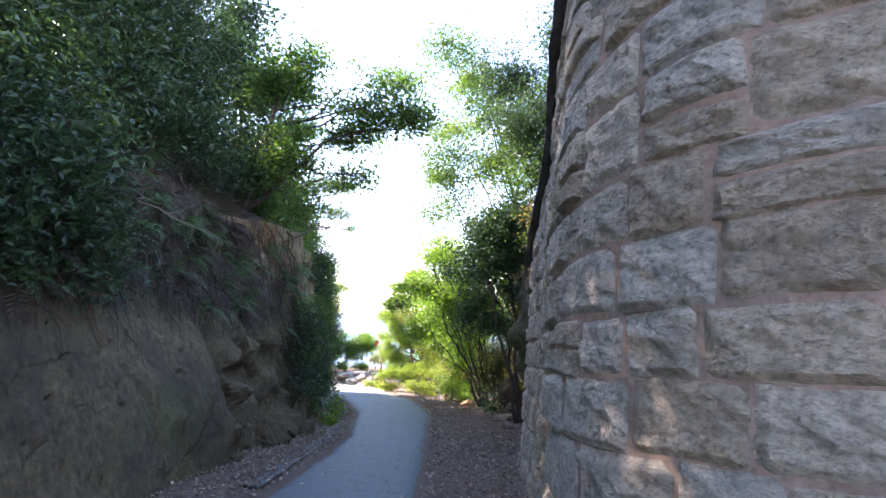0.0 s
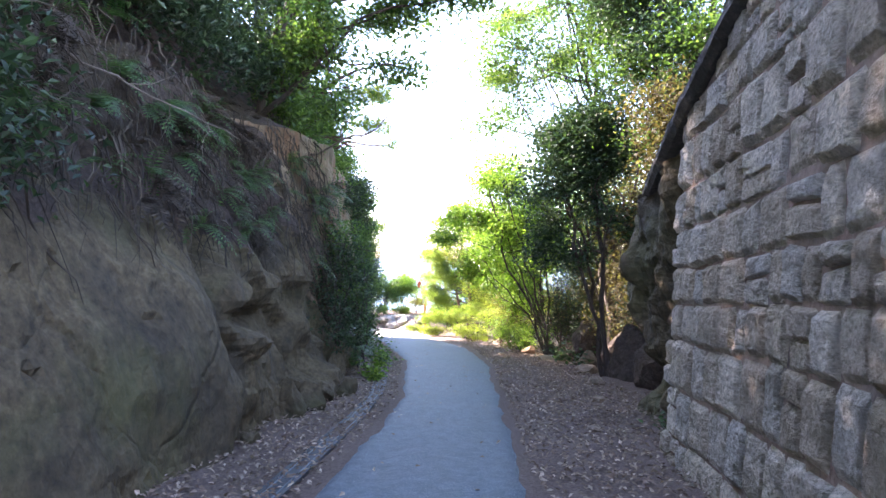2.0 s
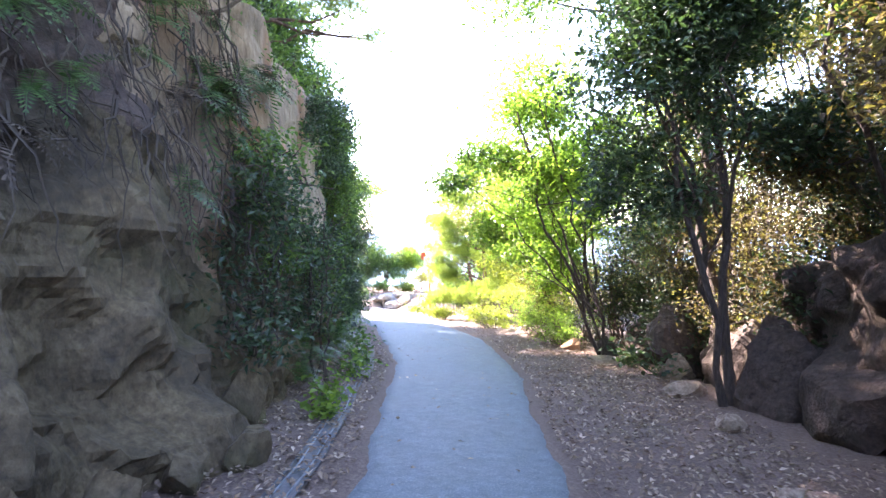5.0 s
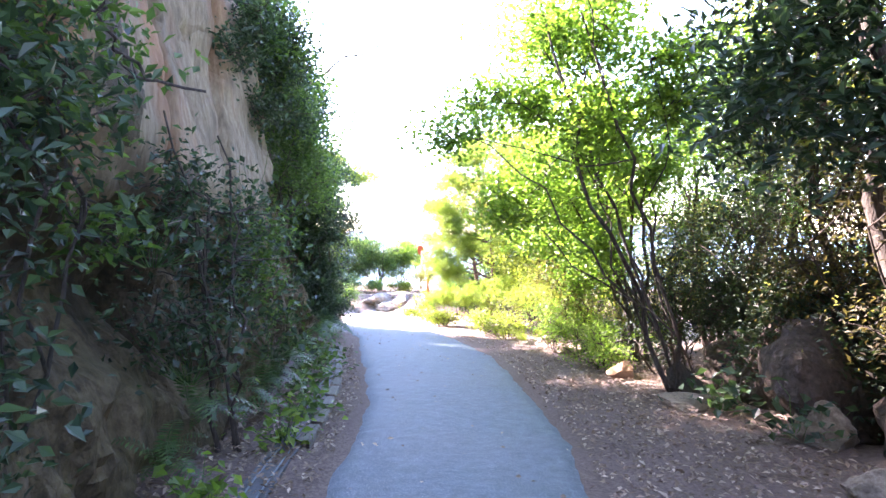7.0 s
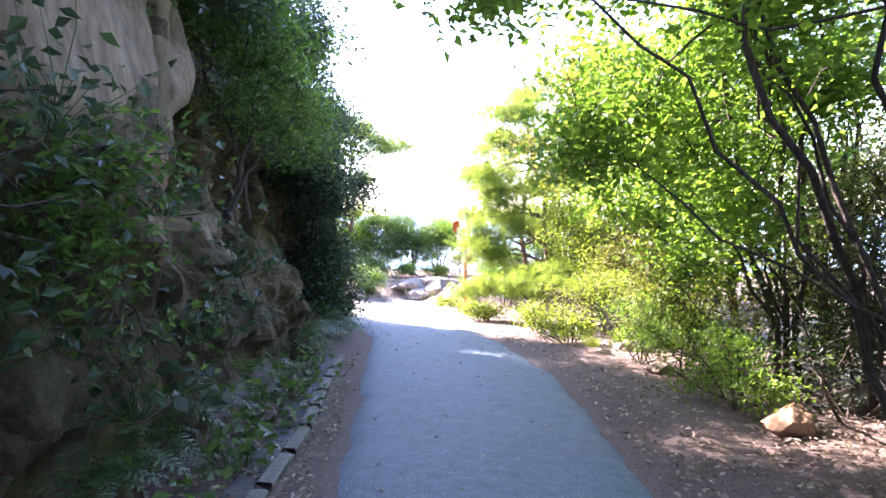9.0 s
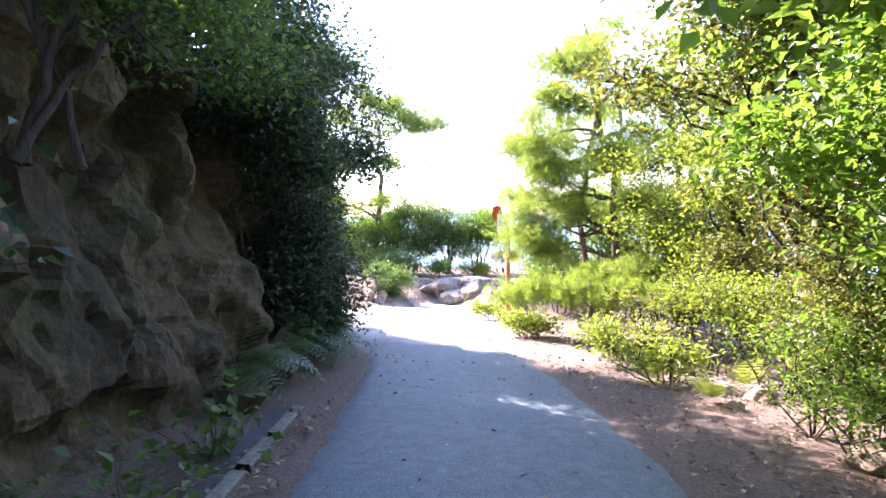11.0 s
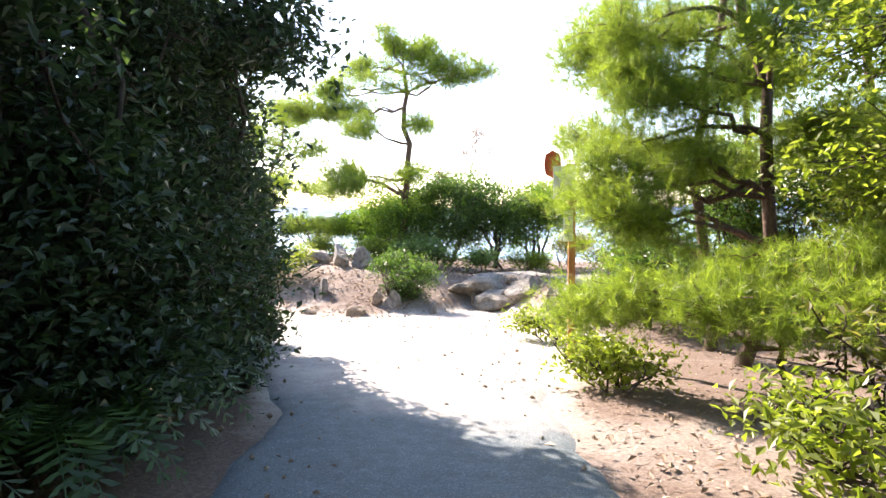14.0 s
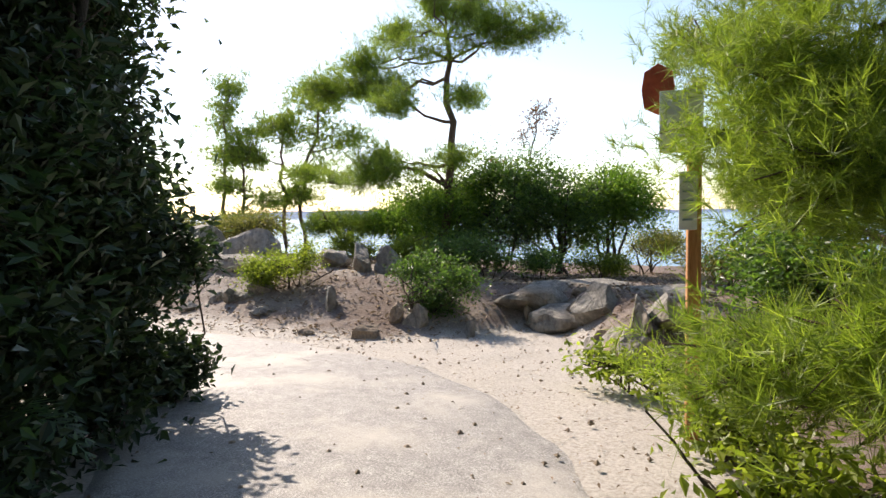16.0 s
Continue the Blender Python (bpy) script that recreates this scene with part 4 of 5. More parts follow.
# next three take leaf_shade: the deep shade is painted into their leaves
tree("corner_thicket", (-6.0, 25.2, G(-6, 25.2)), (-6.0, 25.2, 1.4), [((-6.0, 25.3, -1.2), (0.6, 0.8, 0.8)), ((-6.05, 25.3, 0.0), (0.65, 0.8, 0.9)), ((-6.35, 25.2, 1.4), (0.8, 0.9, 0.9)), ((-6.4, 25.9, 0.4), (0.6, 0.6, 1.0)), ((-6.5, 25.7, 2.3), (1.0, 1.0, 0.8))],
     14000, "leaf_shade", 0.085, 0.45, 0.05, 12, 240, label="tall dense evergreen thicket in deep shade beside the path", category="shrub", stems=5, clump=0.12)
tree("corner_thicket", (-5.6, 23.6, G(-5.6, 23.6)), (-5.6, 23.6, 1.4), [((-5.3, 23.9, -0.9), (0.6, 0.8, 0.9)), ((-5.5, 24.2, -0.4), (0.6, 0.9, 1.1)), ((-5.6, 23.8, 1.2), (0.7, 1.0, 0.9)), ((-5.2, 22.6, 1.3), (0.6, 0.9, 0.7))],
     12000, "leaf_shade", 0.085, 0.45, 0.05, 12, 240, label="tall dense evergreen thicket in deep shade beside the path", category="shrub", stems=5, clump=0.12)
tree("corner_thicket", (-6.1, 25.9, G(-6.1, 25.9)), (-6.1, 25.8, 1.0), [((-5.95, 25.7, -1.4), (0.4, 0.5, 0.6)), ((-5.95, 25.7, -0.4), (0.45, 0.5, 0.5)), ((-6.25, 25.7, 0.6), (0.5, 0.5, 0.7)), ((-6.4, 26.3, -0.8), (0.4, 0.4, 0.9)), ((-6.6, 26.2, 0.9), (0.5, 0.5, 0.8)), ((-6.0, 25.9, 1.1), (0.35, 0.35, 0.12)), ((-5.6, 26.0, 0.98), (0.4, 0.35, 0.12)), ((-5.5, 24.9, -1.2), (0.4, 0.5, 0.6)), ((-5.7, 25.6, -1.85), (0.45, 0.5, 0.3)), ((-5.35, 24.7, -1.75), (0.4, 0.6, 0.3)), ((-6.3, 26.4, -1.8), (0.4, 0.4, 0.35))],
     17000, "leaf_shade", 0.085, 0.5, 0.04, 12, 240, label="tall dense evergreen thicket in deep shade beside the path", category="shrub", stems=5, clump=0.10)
# ------------------------------------------------------------------ east side
tree("evergreen_tree", (1.75, 13.6, G(1.75, 13.6)), (1.5, 13.8, 3.2), [((0.75, 13.9, 2.2), (0.95, 0.9, 0.9)), ((1.7, 13.6, 2.4), (0.9, 0.9, 0.8)), ((1.2, 14.0, 3.5), (1.0, 1.0, 0.8)), ((0.6, 14.2, 1.4), (0.6, 0.7, 0.6)), ((1.8, 13.2, 3.4), (0.9, 0.9, 0.8)), ((1.25, 13.7, 2.8), (1.1, 1.0, 0.9)), ((1.0, 13.9, 1.2), (0.6, 0.7, 0.5)), ((2.2, 13.2, 1.7), (0.6, 0.7, 0.5))],
     14500, "leaf_dark", 0.095, 0.45, 0.055, 13, 200, label="glossy dark evergreen tree with several thin trunks under the bank", stems=3, clump=0.15)
tree("bank_tree", (2.9, 12.6, G(2.9, 12.6)), (2.7, 12.4, 2.8), [((2.3, 12.3, 2.2), (0.8, 0.9, 0.8)), ((3.0, 11.5, 2.6), (0.9, 0.9, 0.8)), ((2.6, 13.5, 1.5), (0.8, 0.8, 0.7)), ((2.2, 11.6, 3.1), (0.7, 0.8, 0.6)), ((2.3, 11.3, 1.8), (0.6, 0.7, 0.5))],
     7500, "leaf_brown", 0.08, 0.5, 0.05, 11, 150, label="shaded brownish-green tree growing on the bank above the rocks", clump=0.17, stems=3)
tree("woodland_tree", (3.0, 13.4, G(3.0, 13.4)), (2.3, 13.0, 6.0), [((1.9, 13.0, 4.6), (1.0, 1.0, 0.8)), ((2.5, 12.2, 5.6), (1.1, 1.1, 0.9)), ((2.9, 11.2, 4.4), (1.0, 1.0, 0.8)), ((1.6, 13.8, 5.8), (1.0, 1.0, 0.8)), ((2.7, 12.4, 3.2), (0.9, 0.9, 0.7))],
     9000, "leaf_green", 0.085, 0.5, 0.07, 13, 200, label="woodland tree behind the wall with mid-green leaves", clump=0.2)
tree("woodland_tree", (2.4, 15.4, G(2.4, 15.4)), (1.0, 15.0, 7.2), [((0.2, 15.0, 5.4), (1.0, 1.1, 0.9)), ((0.9, 14.6, 6.8), (1.1, 1.1, 1.0)), ((-0.2, 15.4, 4.2), (0.8, 0.9, 0.6)), ((1.4, 14.8, 5.0), (1.0, 1.0, 0.8)), ((0.4, 15.0, 8.2), (1.0, 1.0, 0.8))],
     8000, "leaf_green", 0.085, 0.5, 0.07, 13, 200, label="tall airy woodland tree beside the path", clump=0.24)
tree("woodland_tree", (3.4, 12.2, G(3.4, 12.2)), (3.0, 12.4, 6.0), [((2.6, 11.8, 4.0), (1.2, 1.2, 0.9)), ((2.0, 12.6, 5.6), (1.3, 1.3, 1.0)), ((3.4, 11.0, 5.4), (1.3, 1.3, 1.0)), ((1.4, 13.4, 7.0), (1.2, 1.2, 0.9)), ((3.0, 12.0, 7.2), (1.4, 1.4, 1.0)), ((3.2, 10.2, 3.6), (1, 1, .8))],
     15000, "leaf_dark", 0.085, 0.5, 0.09, 14, 240, label="shady woodland tree behind the wall with dark green leaves")
tree("pine_tree", (2.05, 15.0, G(2.05, 15.0)), (1.9, 15.2, 8.0), [((0.2, 15.8, 6.4), (0.9, 0.8, 0.35)), ((0.9, 15.8, 7.8), (1.0, 1.0, 0.4)), ((-0.2, 15.6, 5.0), (0.6, 0.6, 0.25)), ((1.4, 16.2, 5.6), (0.9, 0.9, 0.35))], 1500, "pine_needle", 0.12, 0.006, 0.075, 8, 80, "bark",
     label="tall pine among the broadleaved trees beside the path", needles=True, clump=0.1)
tree("broadleaf_tree", (1.15, 17.3, G(1.15, 17.3)), (-0.35, 17.5, 3.0), [((-0.7, 17.9, 2.1), (0.8, 0.8, 0.55)), ((-1.3, 17.0, 1.5), (0.55, 0.5, 0.22)), ((-0.5, 18.4, 1.0), (0.8, 0.8, 0.55)), ((0.3, 17.8, 1.7), (0.8, 0.8, 0.7)), ((0.3, 17.4, 3.2), (1.1, 1.0, 0.8)), ((-0.3, 18.6, 3.2), (0.9, 0.9, 0.6)), ((0.5, 18.8, 0.2), (0.6, 0.7, 0.5)), ((1.3, 17.6, 2.2), (1, 1, .8))],
     10500, "leaf_bright", 0.085, 0.6, 0.032, 13, 170, label="light green broadleaved tree leaning over the path with slender dark trunks", stems=3, clump=0.15)
tree("broadleaf_tree", (1.3, 19.9, G(1.3, 19.9)), (0.6, 20.0, 2.6), [((-0.3, 19.6, 1.6), (0.8, 0.8, 0.45)), ((0.4, 20.2, 0.9), (0.8, 0.8, 0.6)), ((0.8, 19.6, 2.4), (1.0, 1.0, 0.7)), ((-0.4, 20.4, 0.4), (0.6, 0.7, 0.4)), ((1.5, 20.0, 1.2), (0.9, 0.9, 0.8)), ((0.6, 20.8, -0.4), (.6, .7, .5))],
     9000, "leaf_bright", 0.08, 0.6, 0.045, 12, 150, label="light green broadleaved tree leaning over the path with slender dark trunks", stems=3, clump=0.15)
tree("broadleaf_tree", (1.6, 22.0, G(1.6, 22.0)), (0.9, 22.0, 2.4), [((0.0, 22.0, 1.3), (0.8, 0.8, 0.4)), ((0.7, 22.4, 0.6), (0.9, 0.9, 0.6)), ((1.0, 21.6, 2.1), (1.0, 1.0, 0.7)), ((0.3, 22.6, 2.3), (.9, .9, .5)), ((1.7, 22.6, 1.2), (.9, .9, .8))],
     6500, "leaf_bright", 0.075, 0.55, 0.06, 12, 140, label="sunlit yellow-green tree with dark spreading branches beside the path", clump=0.15)
tree("broadleaf_tree", (0.9, 25.6, G(0.9, 25.6)), (0.5, 25.4, 1.0), [((0.2, 25.2, 0.5), (0.9, 0.9, 0.8)), ((0.1, 25.0, -0.6), (0.8, 0.8, 0.6)), ((-0.55, 25.9, 0.7), (0.7, 0.7, 0.7)), ((-0.5, 25.8, -0.3), (0.6, 0.6, 0.5)), ((0.0, 26.0, 1.7), (0.8, 0.8, 0.7)), ((0.9, 25.6, 1.3), (1.0, 1.0, 0.8)), ((1.2, 24.8, 0.0), (0.9, 0.8, 0.8))],
     10500, "leaf_yellow", 0.07, 0.5, 0.05, 12, 170, label="rounded sunlit yellow-green tree behind low shrubs", clump=0.15)
# undergrowth of the bank
# nearest shrubs take leaf_shade, so shade is painted into their leaf colour
for x, y, h in [(2.7, 14.2, 1.3), (2.6, 16.3, 1.6), (2.4, 18.4, 2.0), (1.7, 18.9, 1.1), (2.6, 15.0, 1.8), (2.2, 20.8, 1.6), (3.2, 17.0, 2.6), (3.0, 20.0, 2.4), (3.4, 22.4, 2.4), (2.6, 23.6, 1.6), (4.4, 18.6, 3.4), (4.3, 15.0, 3.6), (4.4, 21.2, 3.2)]:
    z = G(x, y)
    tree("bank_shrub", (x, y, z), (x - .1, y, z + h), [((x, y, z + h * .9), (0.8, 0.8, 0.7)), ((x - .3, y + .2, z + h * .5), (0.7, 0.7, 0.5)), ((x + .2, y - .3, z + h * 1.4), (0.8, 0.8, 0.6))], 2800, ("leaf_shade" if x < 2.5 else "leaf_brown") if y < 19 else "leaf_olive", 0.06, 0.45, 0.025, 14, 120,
         label=("straggly evergreen shrub with many bare stems, leaf colour darkened for shade" if x < 2.5 else "straggly shrub with many bare stems and dry brown leaves") if y < 19 else "straggly olive-brown shrub with many bare stems on the bank", category="shrub", group="shrubs on the bank", stems=7, clump=0.16)
# before y 20 the leaf colour is darkened for shade
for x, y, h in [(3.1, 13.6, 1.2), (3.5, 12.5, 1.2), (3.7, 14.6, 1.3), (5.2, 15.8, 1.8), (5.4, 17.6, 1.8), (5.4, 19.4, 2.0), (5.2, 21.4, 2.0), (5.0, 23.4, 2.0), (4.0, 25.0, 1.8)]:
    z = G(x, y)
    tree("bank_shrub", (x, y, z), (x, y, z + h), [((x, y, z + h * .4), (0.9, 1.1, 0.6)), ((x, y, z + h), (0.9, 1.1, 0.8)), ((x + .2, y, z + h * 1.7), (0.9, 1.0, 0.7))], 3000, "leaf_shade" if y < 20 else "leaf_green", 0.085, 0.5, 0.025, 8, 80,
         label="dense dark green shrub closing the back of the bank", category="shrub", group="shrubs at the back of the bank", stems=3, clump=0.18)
# shaded evergreen trees and undergrowth in the hollow of the bank
for x, y, z0, z1, n in [(2.5, 16.6, 1.5, 4.0, 3400), (2.9, 19.4, 1.0, 3.4, 4200), (3.2, 14.6, 1.9, 4.6, 3600), (2.7, 21.8, 0.4, 2.8, 4200), (4.6, 16.8, 2.6, 5.6, 4200)]:
    zm = (z0 + z1) / 2
    tree("evergreen_tree", (x + .4, y, G(x + .4, y)), (x + .1, y, zm + .4), [((x, y, z0), (.9, 1.0, .7)), ((x - .2, y + .5, zm), (1.0, 1.1, .9)), ((x + .4, y - .4, zm + .3), (1.0, 1.0, .9)), ((x, y, z1), (1.1, 1.1, .9))], n, "leaf_olive" if y < 18 else "leaf_green", 0.085, 0.5, 0.05, 11, 130,
         label="thin olive-green tree in the shade of the wooded bank", group="shaded trees on the bank", stems=2, clump=0.2)
# undergrowth leaves carry the hollow's shade in their colour
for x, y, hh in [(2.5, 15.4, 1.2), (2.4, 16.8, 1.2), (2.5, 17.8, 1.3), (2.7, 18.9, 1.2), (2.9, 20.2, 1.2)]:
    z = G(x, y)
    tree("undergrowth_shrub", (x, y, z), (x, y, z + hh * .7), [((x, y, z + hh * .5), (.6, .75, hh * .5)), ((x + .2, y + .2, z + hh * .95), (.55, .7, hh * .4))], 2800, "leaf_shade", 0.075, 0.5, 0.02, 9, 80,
         label="low evergreen undergrowth in the hollow, its shade painted into the leaves", category="shrub", group="undergrowth in the hollow", stems=4, clump=0.14)
# olive tree with dark limbs that reaches over the verge
tree("broadleaf_tree", (1.2, 22.7, G(1.2, 22.7)), (0.3, 22.5, 1.3), [((-0.9, 22.3, 1.25), (.6, .6, .4)), ((-0.2, 22.6, 1.4), (.8, .8, .6)), ((0.3, 22.2, 0.6), (.8, .7, .6)), ((0.6, 22.3, 1.9), (1.0, .9, .7)), ((-0.3, 22.2, 2.2), (.8, .8, .5)), ((0.5, 22.6, -0.2), (.7, .6, .5))],
     9500, "leaf_olive", 0.08, 0.5, 0.06, 14, 170, label="olive-green tree with dark crooked limbs beside the verge", clump=0.17, stems=2)
tree("corner_thicket", (-4.85, 22.9, G(-4.85, 22.9)), (-4.8, 22.9, 0.3), [((-4.7, 23.0, -0.1), (.5, .8, .6)), ((-4.75, 22.9, -1.0), (.45, .7, .6)), ((-4.5, 22.7, 0.6), (.5, .7, .5)), ((-4.7, 23.3, -1.2), (.5, .6, .6)), ((-4.5, 22.0, 1.0), (.5, .7, .4))],
     8000, "leaf_dark", 0.08, 0.5, 0.035, 11, 160, label="tall dense evergreen thicket in deep shade beside the path", category="shrub", stems=4, clump=0.13)
# pines by the sign
PINE = "bushy young pine with bright yellow-green needles and bare lower twigs"
tree("pine_tree", (-1.15, 27.7, G(-1.15, 27.7)), (-1.2, 27.7, 3.4), [((-2.2, 27.2, 1.2), (0.75, 0.7, 0.30)), ((-2.5, 27.9, 0.4), (0.7, 0.6, 0.28)), ((-1.7, 27.0, 1.9), (0.9, 0.8, 0.3)), ((-0.5, 27.2, 1.2), (0.9, 0.8, 0.3)), ((-2.4, 27.0, -0.4), (0.6, 0.6, 0.25)), ((-0.6, 27.0, 0.2), (0.8, 0.7, 0.3)),
     ((-1.2, 27.7, 2.9), (1.0, 0.9, 0.5)), ((-1.2, 26.8, 0.9), (.7, .6, .35)), ((-2.0, 27.2, 0.8), (0.9, 0.7, 0.5)), ((-2.6, 27.9, 1.2), (0.6, 0.5, 0.5)), ((-2.35, 26.9, -0.5), (0.45, 0.5, 0.35)), ((-2.3, 26.6, -0.6), (0.7, 0.5, 0.35)), ((-1.8, 27.0, -0.1), (0.8, 0.7, 0.4)), ((-1.9, 27.4, 2.4), (0.9, 0.8, 0.5)), ((-2.52, 26.9, -0.15), (0.36, 0.25, 0.3)), ((-2.5, 26.9, 0.15), (0.4, 0.25, 0.25)), ((-2.3, 26.9, 0.5), (0.6, 0.4, 0.4))], 5200, "pine_needle", 0.115, 0.0034, 0.075, 18, 230, "pine_bark", label=PINE, needles=True, k=26, group="pines by the sign", clump=0.11)
tree("pine_tree", (-1.35, 28.6, G(-1.35, 28.6)), (-1.5, 28.6, 3.6), [((-2.4, 28.8, 0.2), (0.7, 0.7, 0.25)), ((-2.2, 28.8, 1.8), (0.9, 0.8, 0.3)), ((-0.9, 28.8, 1.0), (0.9, 0.8, 0.3)), ((-1.5, 28.6, 3.2), (1.0, 0.9, 0.4)), ((-2.3, 28.8, -0.6), (0.6, .6, .25)), ((-2.1, 28.8, 1.0), (0.9, .7, .4)), ((-1.4, 28.8, 0.0), (0.9, .7, .4))], 2600, "pine_needle", 0.115, 0.0036, 0.065, 10, 120, "pine_bark",
     label=PINE, needles=True, k=24, group="pines by the sign", clump=0.11)
tree("pine_sapling", (-1.0, 26.0, G(-1.0, 26.0)), (-1.2, 25.9, -0.9), [((-2.45, 26.1, -1.32), (0.42, 0.4, 0.2)), ((-2.0, 25.9, -1.25), (0.5, 0.4, 0.24)), ((-1.5, 25.6, -1.2), (0.5, 0.4, 0.24)), ((-1.0, 25.3, -1.15), (0.5, 0.4, 0.24)), ((-0.5, 25.0, -1.1), (0.5, 0.4, 0.15)),
     ((-1.2, 26.0, -0.95), (0.5, 0.4, 0.16)), ((-0.6, 25.6, -0.85), (0.5, 0.4, 0.16))], 1300, "pine_needle", 0.115, 0.0034, 0.03, 14, 150, "pine_bark",
     label="low spreading pine sapling with bright needle tufts", category="pine", needles=True, k=26, clump=0.1)
for x, y, tz in [(0.4, 29.2, 3.2), (2.0, 28.4, 3.8), (-0.6, 31.0, 3.0), (2.4, 31.5, 3.4)]:
    tree("pine_tree", (x, y, G(x, y)), (x - .1, y, tz), [((x - .5, y - .2, 0.2), (1.0, .9, .6)), ((x + .4, y, 1.2), (1.0, .9, .5)), ((x - .3, y, 2.2), (1.0, .9, .5)), ((x, y, tz), (.8, .8, .5)), ((x + .3, y - .3, -0.8), (1.0, .8, .5))], 1500, "pine_needle", 0.14, 0.007, 0.07, 10, 90, "pine_bark",
         label="pine with yellow-green needles and thin dark trunk", needles=True, group="pines behind the sign", clump=0.14)
for x, y, r, h, lf in [(-0.6, 22.9, .42, .42, "leaf_yellow"), (-1.0, 24.2, .42, .38, "leaf_yellow"), (0.0, 23.9, .65, .9, "leaf_yellow"), (0.4, 22.6, .6, .9, "leaf_yellow"), (-0.5, 25.2, .7, .85, "leaf_olive"), (-2.5, 27.2, .22, .22, "leaf_yellow"),
                       (0.6, 24.6, .8, 1.2, "leaf_olive"), (-2.25, 26.1, .3, .25, "leaf_yellow"), (0.15, 21.3, .55, .9, "leaf_bright"), (0.0, 26.4, .7, 1.0, "leaf_olive"), (-3.1, 28.4, .3, .32, "leaf_yellow"), (0.5, 20.7, .5, .6, "leaf_bright"), (0.9, 21.4, .8, 1.3, "leaf_olive"),
                       (1.0, 23.2, .8, 1.3, "leaf_yellow"), (0.7, 19.2, .5, .55, "leaf_bright"), (1.4, 24.0, .9, 1.5, "leaf_olive")]:
    z = G(x, y)
    lob = [((x + RNG.normal() * r * .6, y + RNG.normal() * r * .6, z + h * RNG.uniform(.45, 1.1)), (r * RNG.uniform(.45, .8), r * RNG.uniform(.45, .8), h * RNG.uniform(.2, .4))) for _ in range(5)]
    tree("low_shrub", (x, y, z), (x, y, z + h * .8), lob, 480 if x < -0.4 else 1800, lf, 0.075 if x < -0.4 else 0.05, 0.48, 0.014, 11, 60, label="low sunlit shrub with broad loose leaves at the path edge" if x < -0.4 else "low sunlit shrub with small leaves at the path edge", category="shrub", group="low shrubs at the path edge", stems=5, clump=0.09)

for x, y, h_ in [(-2.0, 30.0, 1.1), (-1.1, 29.9, 1.3), (-0.2, 29.8, 1.3), (0.8, 29.5, 1.4), (-1.7, 31.6, 1.2), (-0.6, 31.6, 1.3), (0.6, 31.0, 1.4), (1.8, 30.2, 1.5), (1.4, 28.0, 1.4), (0.4, 27.6, 1.2), (2.6, 27.0, 1.6)]:
    z = G(x, y)
    h_ *= 1.9 if x > -1.3 else 1.0
    tree("back_shrub", (x, y, z), (x, y, z + h_ * .8), [((x, y, z + h_ * .55), (.8, .7, h_ * .45)), ((x - .2, y - .2, z + h_ * .9), (.6, .55, h_ * .3))], 2600, "leaf_olive" if x > 0 else "leaf_green", 0.075, 0.5, 0.02, 8, 60, label="shady green shrub among the pines", category="shrub", group="shrubs among the pines", stems=4, clump=0.14)
# ------------------------------------------------------------------ the open place
tree("pine_tree", (-8.36, 35, G(-8.36, 35)), (-8.0, 35, 2.9), [((cx, 35 + 0.4 * math.sin(cx * 7), cz), (cr * 1.25, 0.85, ch * 1.45)) for cx, cz, cr, ch in [(-8.6, 3.9, .7, .32), (-7.7, 3.5, .8, .3), (-9.5, 3.2, .7, .3), (-6.8, 3.0, .9, .26), (-10.6, 2.5, .9, .3), (-9.7, 2.2, .8, .3), (-11.4, 2.2, .7, .25), (-8.2, 2.6, .7, .3),
     (-6.2, 2.8, .6, .2), (-9.2, 1.5, .7, .28), (-7.6, 1.6, .5, .2), (-10.2, 0.5, .9, .28), (-11.0, 0.2, .7, .22), (-9.3, 0.1, .8, .3), (-8.0, 0.4, .5, .22)]],
     8200, "pine_needle", 0.13, 0.006, 0.11, 20, 380, "pine_bark", label="spreading seaside pine with layered flat needle branches", needles=True, clump=0.12)
for x, y, tx, tz in [(-18.0, 38.2, -17.4, 3.2), (-15.1, 38.0, -15.0, 1.9), (-14.6, 38.3, -14.0, 2.9), (-16.5, 37.6, -16.4, 1.0)]:
    tree("slender_pine", (x, y, G(x, y)), (tx, y, tz), [((tx, y, tz), (1.2, 0.8, 0.8)), ((tx - .8, y, tz - .9), (1.1, 0.6, 0.5)), ((tx + .8, y, tz - 1.3), (1.2, 0.6, 0.5)), ((tx, y, tz - 2.0), (1.4, 0.7, 0.45)), ((tx - .3, y, tz - 2.9), (1.0, 0.7, 0.35))], 1300, "pine_needle", 0.13, 0.011, 0.07, 9, 80, "pine_bark",
         label="slender pine with thin crown at the edge above the sea", category="pine", needles=True, group="slender pines", clump=0.14)
for x, y, z, r, h in [(-9.2, 35.9, -0.9, 1.1, 1.1), (-8.2, 35.5, -0.75, 1.1, 1.3), (-7.2, 35.6, -0.45, 1.3, 1.5), (-5.9, 36.0, -0.45, 1.3, 1.35), (-4.9, 36.4, -0.7, 1.0, 1.1)]:
    tree("round_bush", (x, y, G(x, y)), (x, y, z), [((x, y, z), (r, r * .8, h * .8)), ((x - r * .5, y - .3, z - .25), (r * .6, r * .6, h * .55)), ((x + r * .45, y, z + .15), (r * .6, r * .6, h * .6))] + ([((x, y - .4, z - .8), (r * .8, r * .6, .5))] if x < -6.5 else []), 9000, "leaf_bright" if x < -8 or x > -5.5 else "leaf_green", 0.075, 0.5, 0.05, 12, 130,
         label="rounded green bush on crooked stems in front of the sea", category="bush", group="round bushes on the mound", stems=5, clump=0.15)
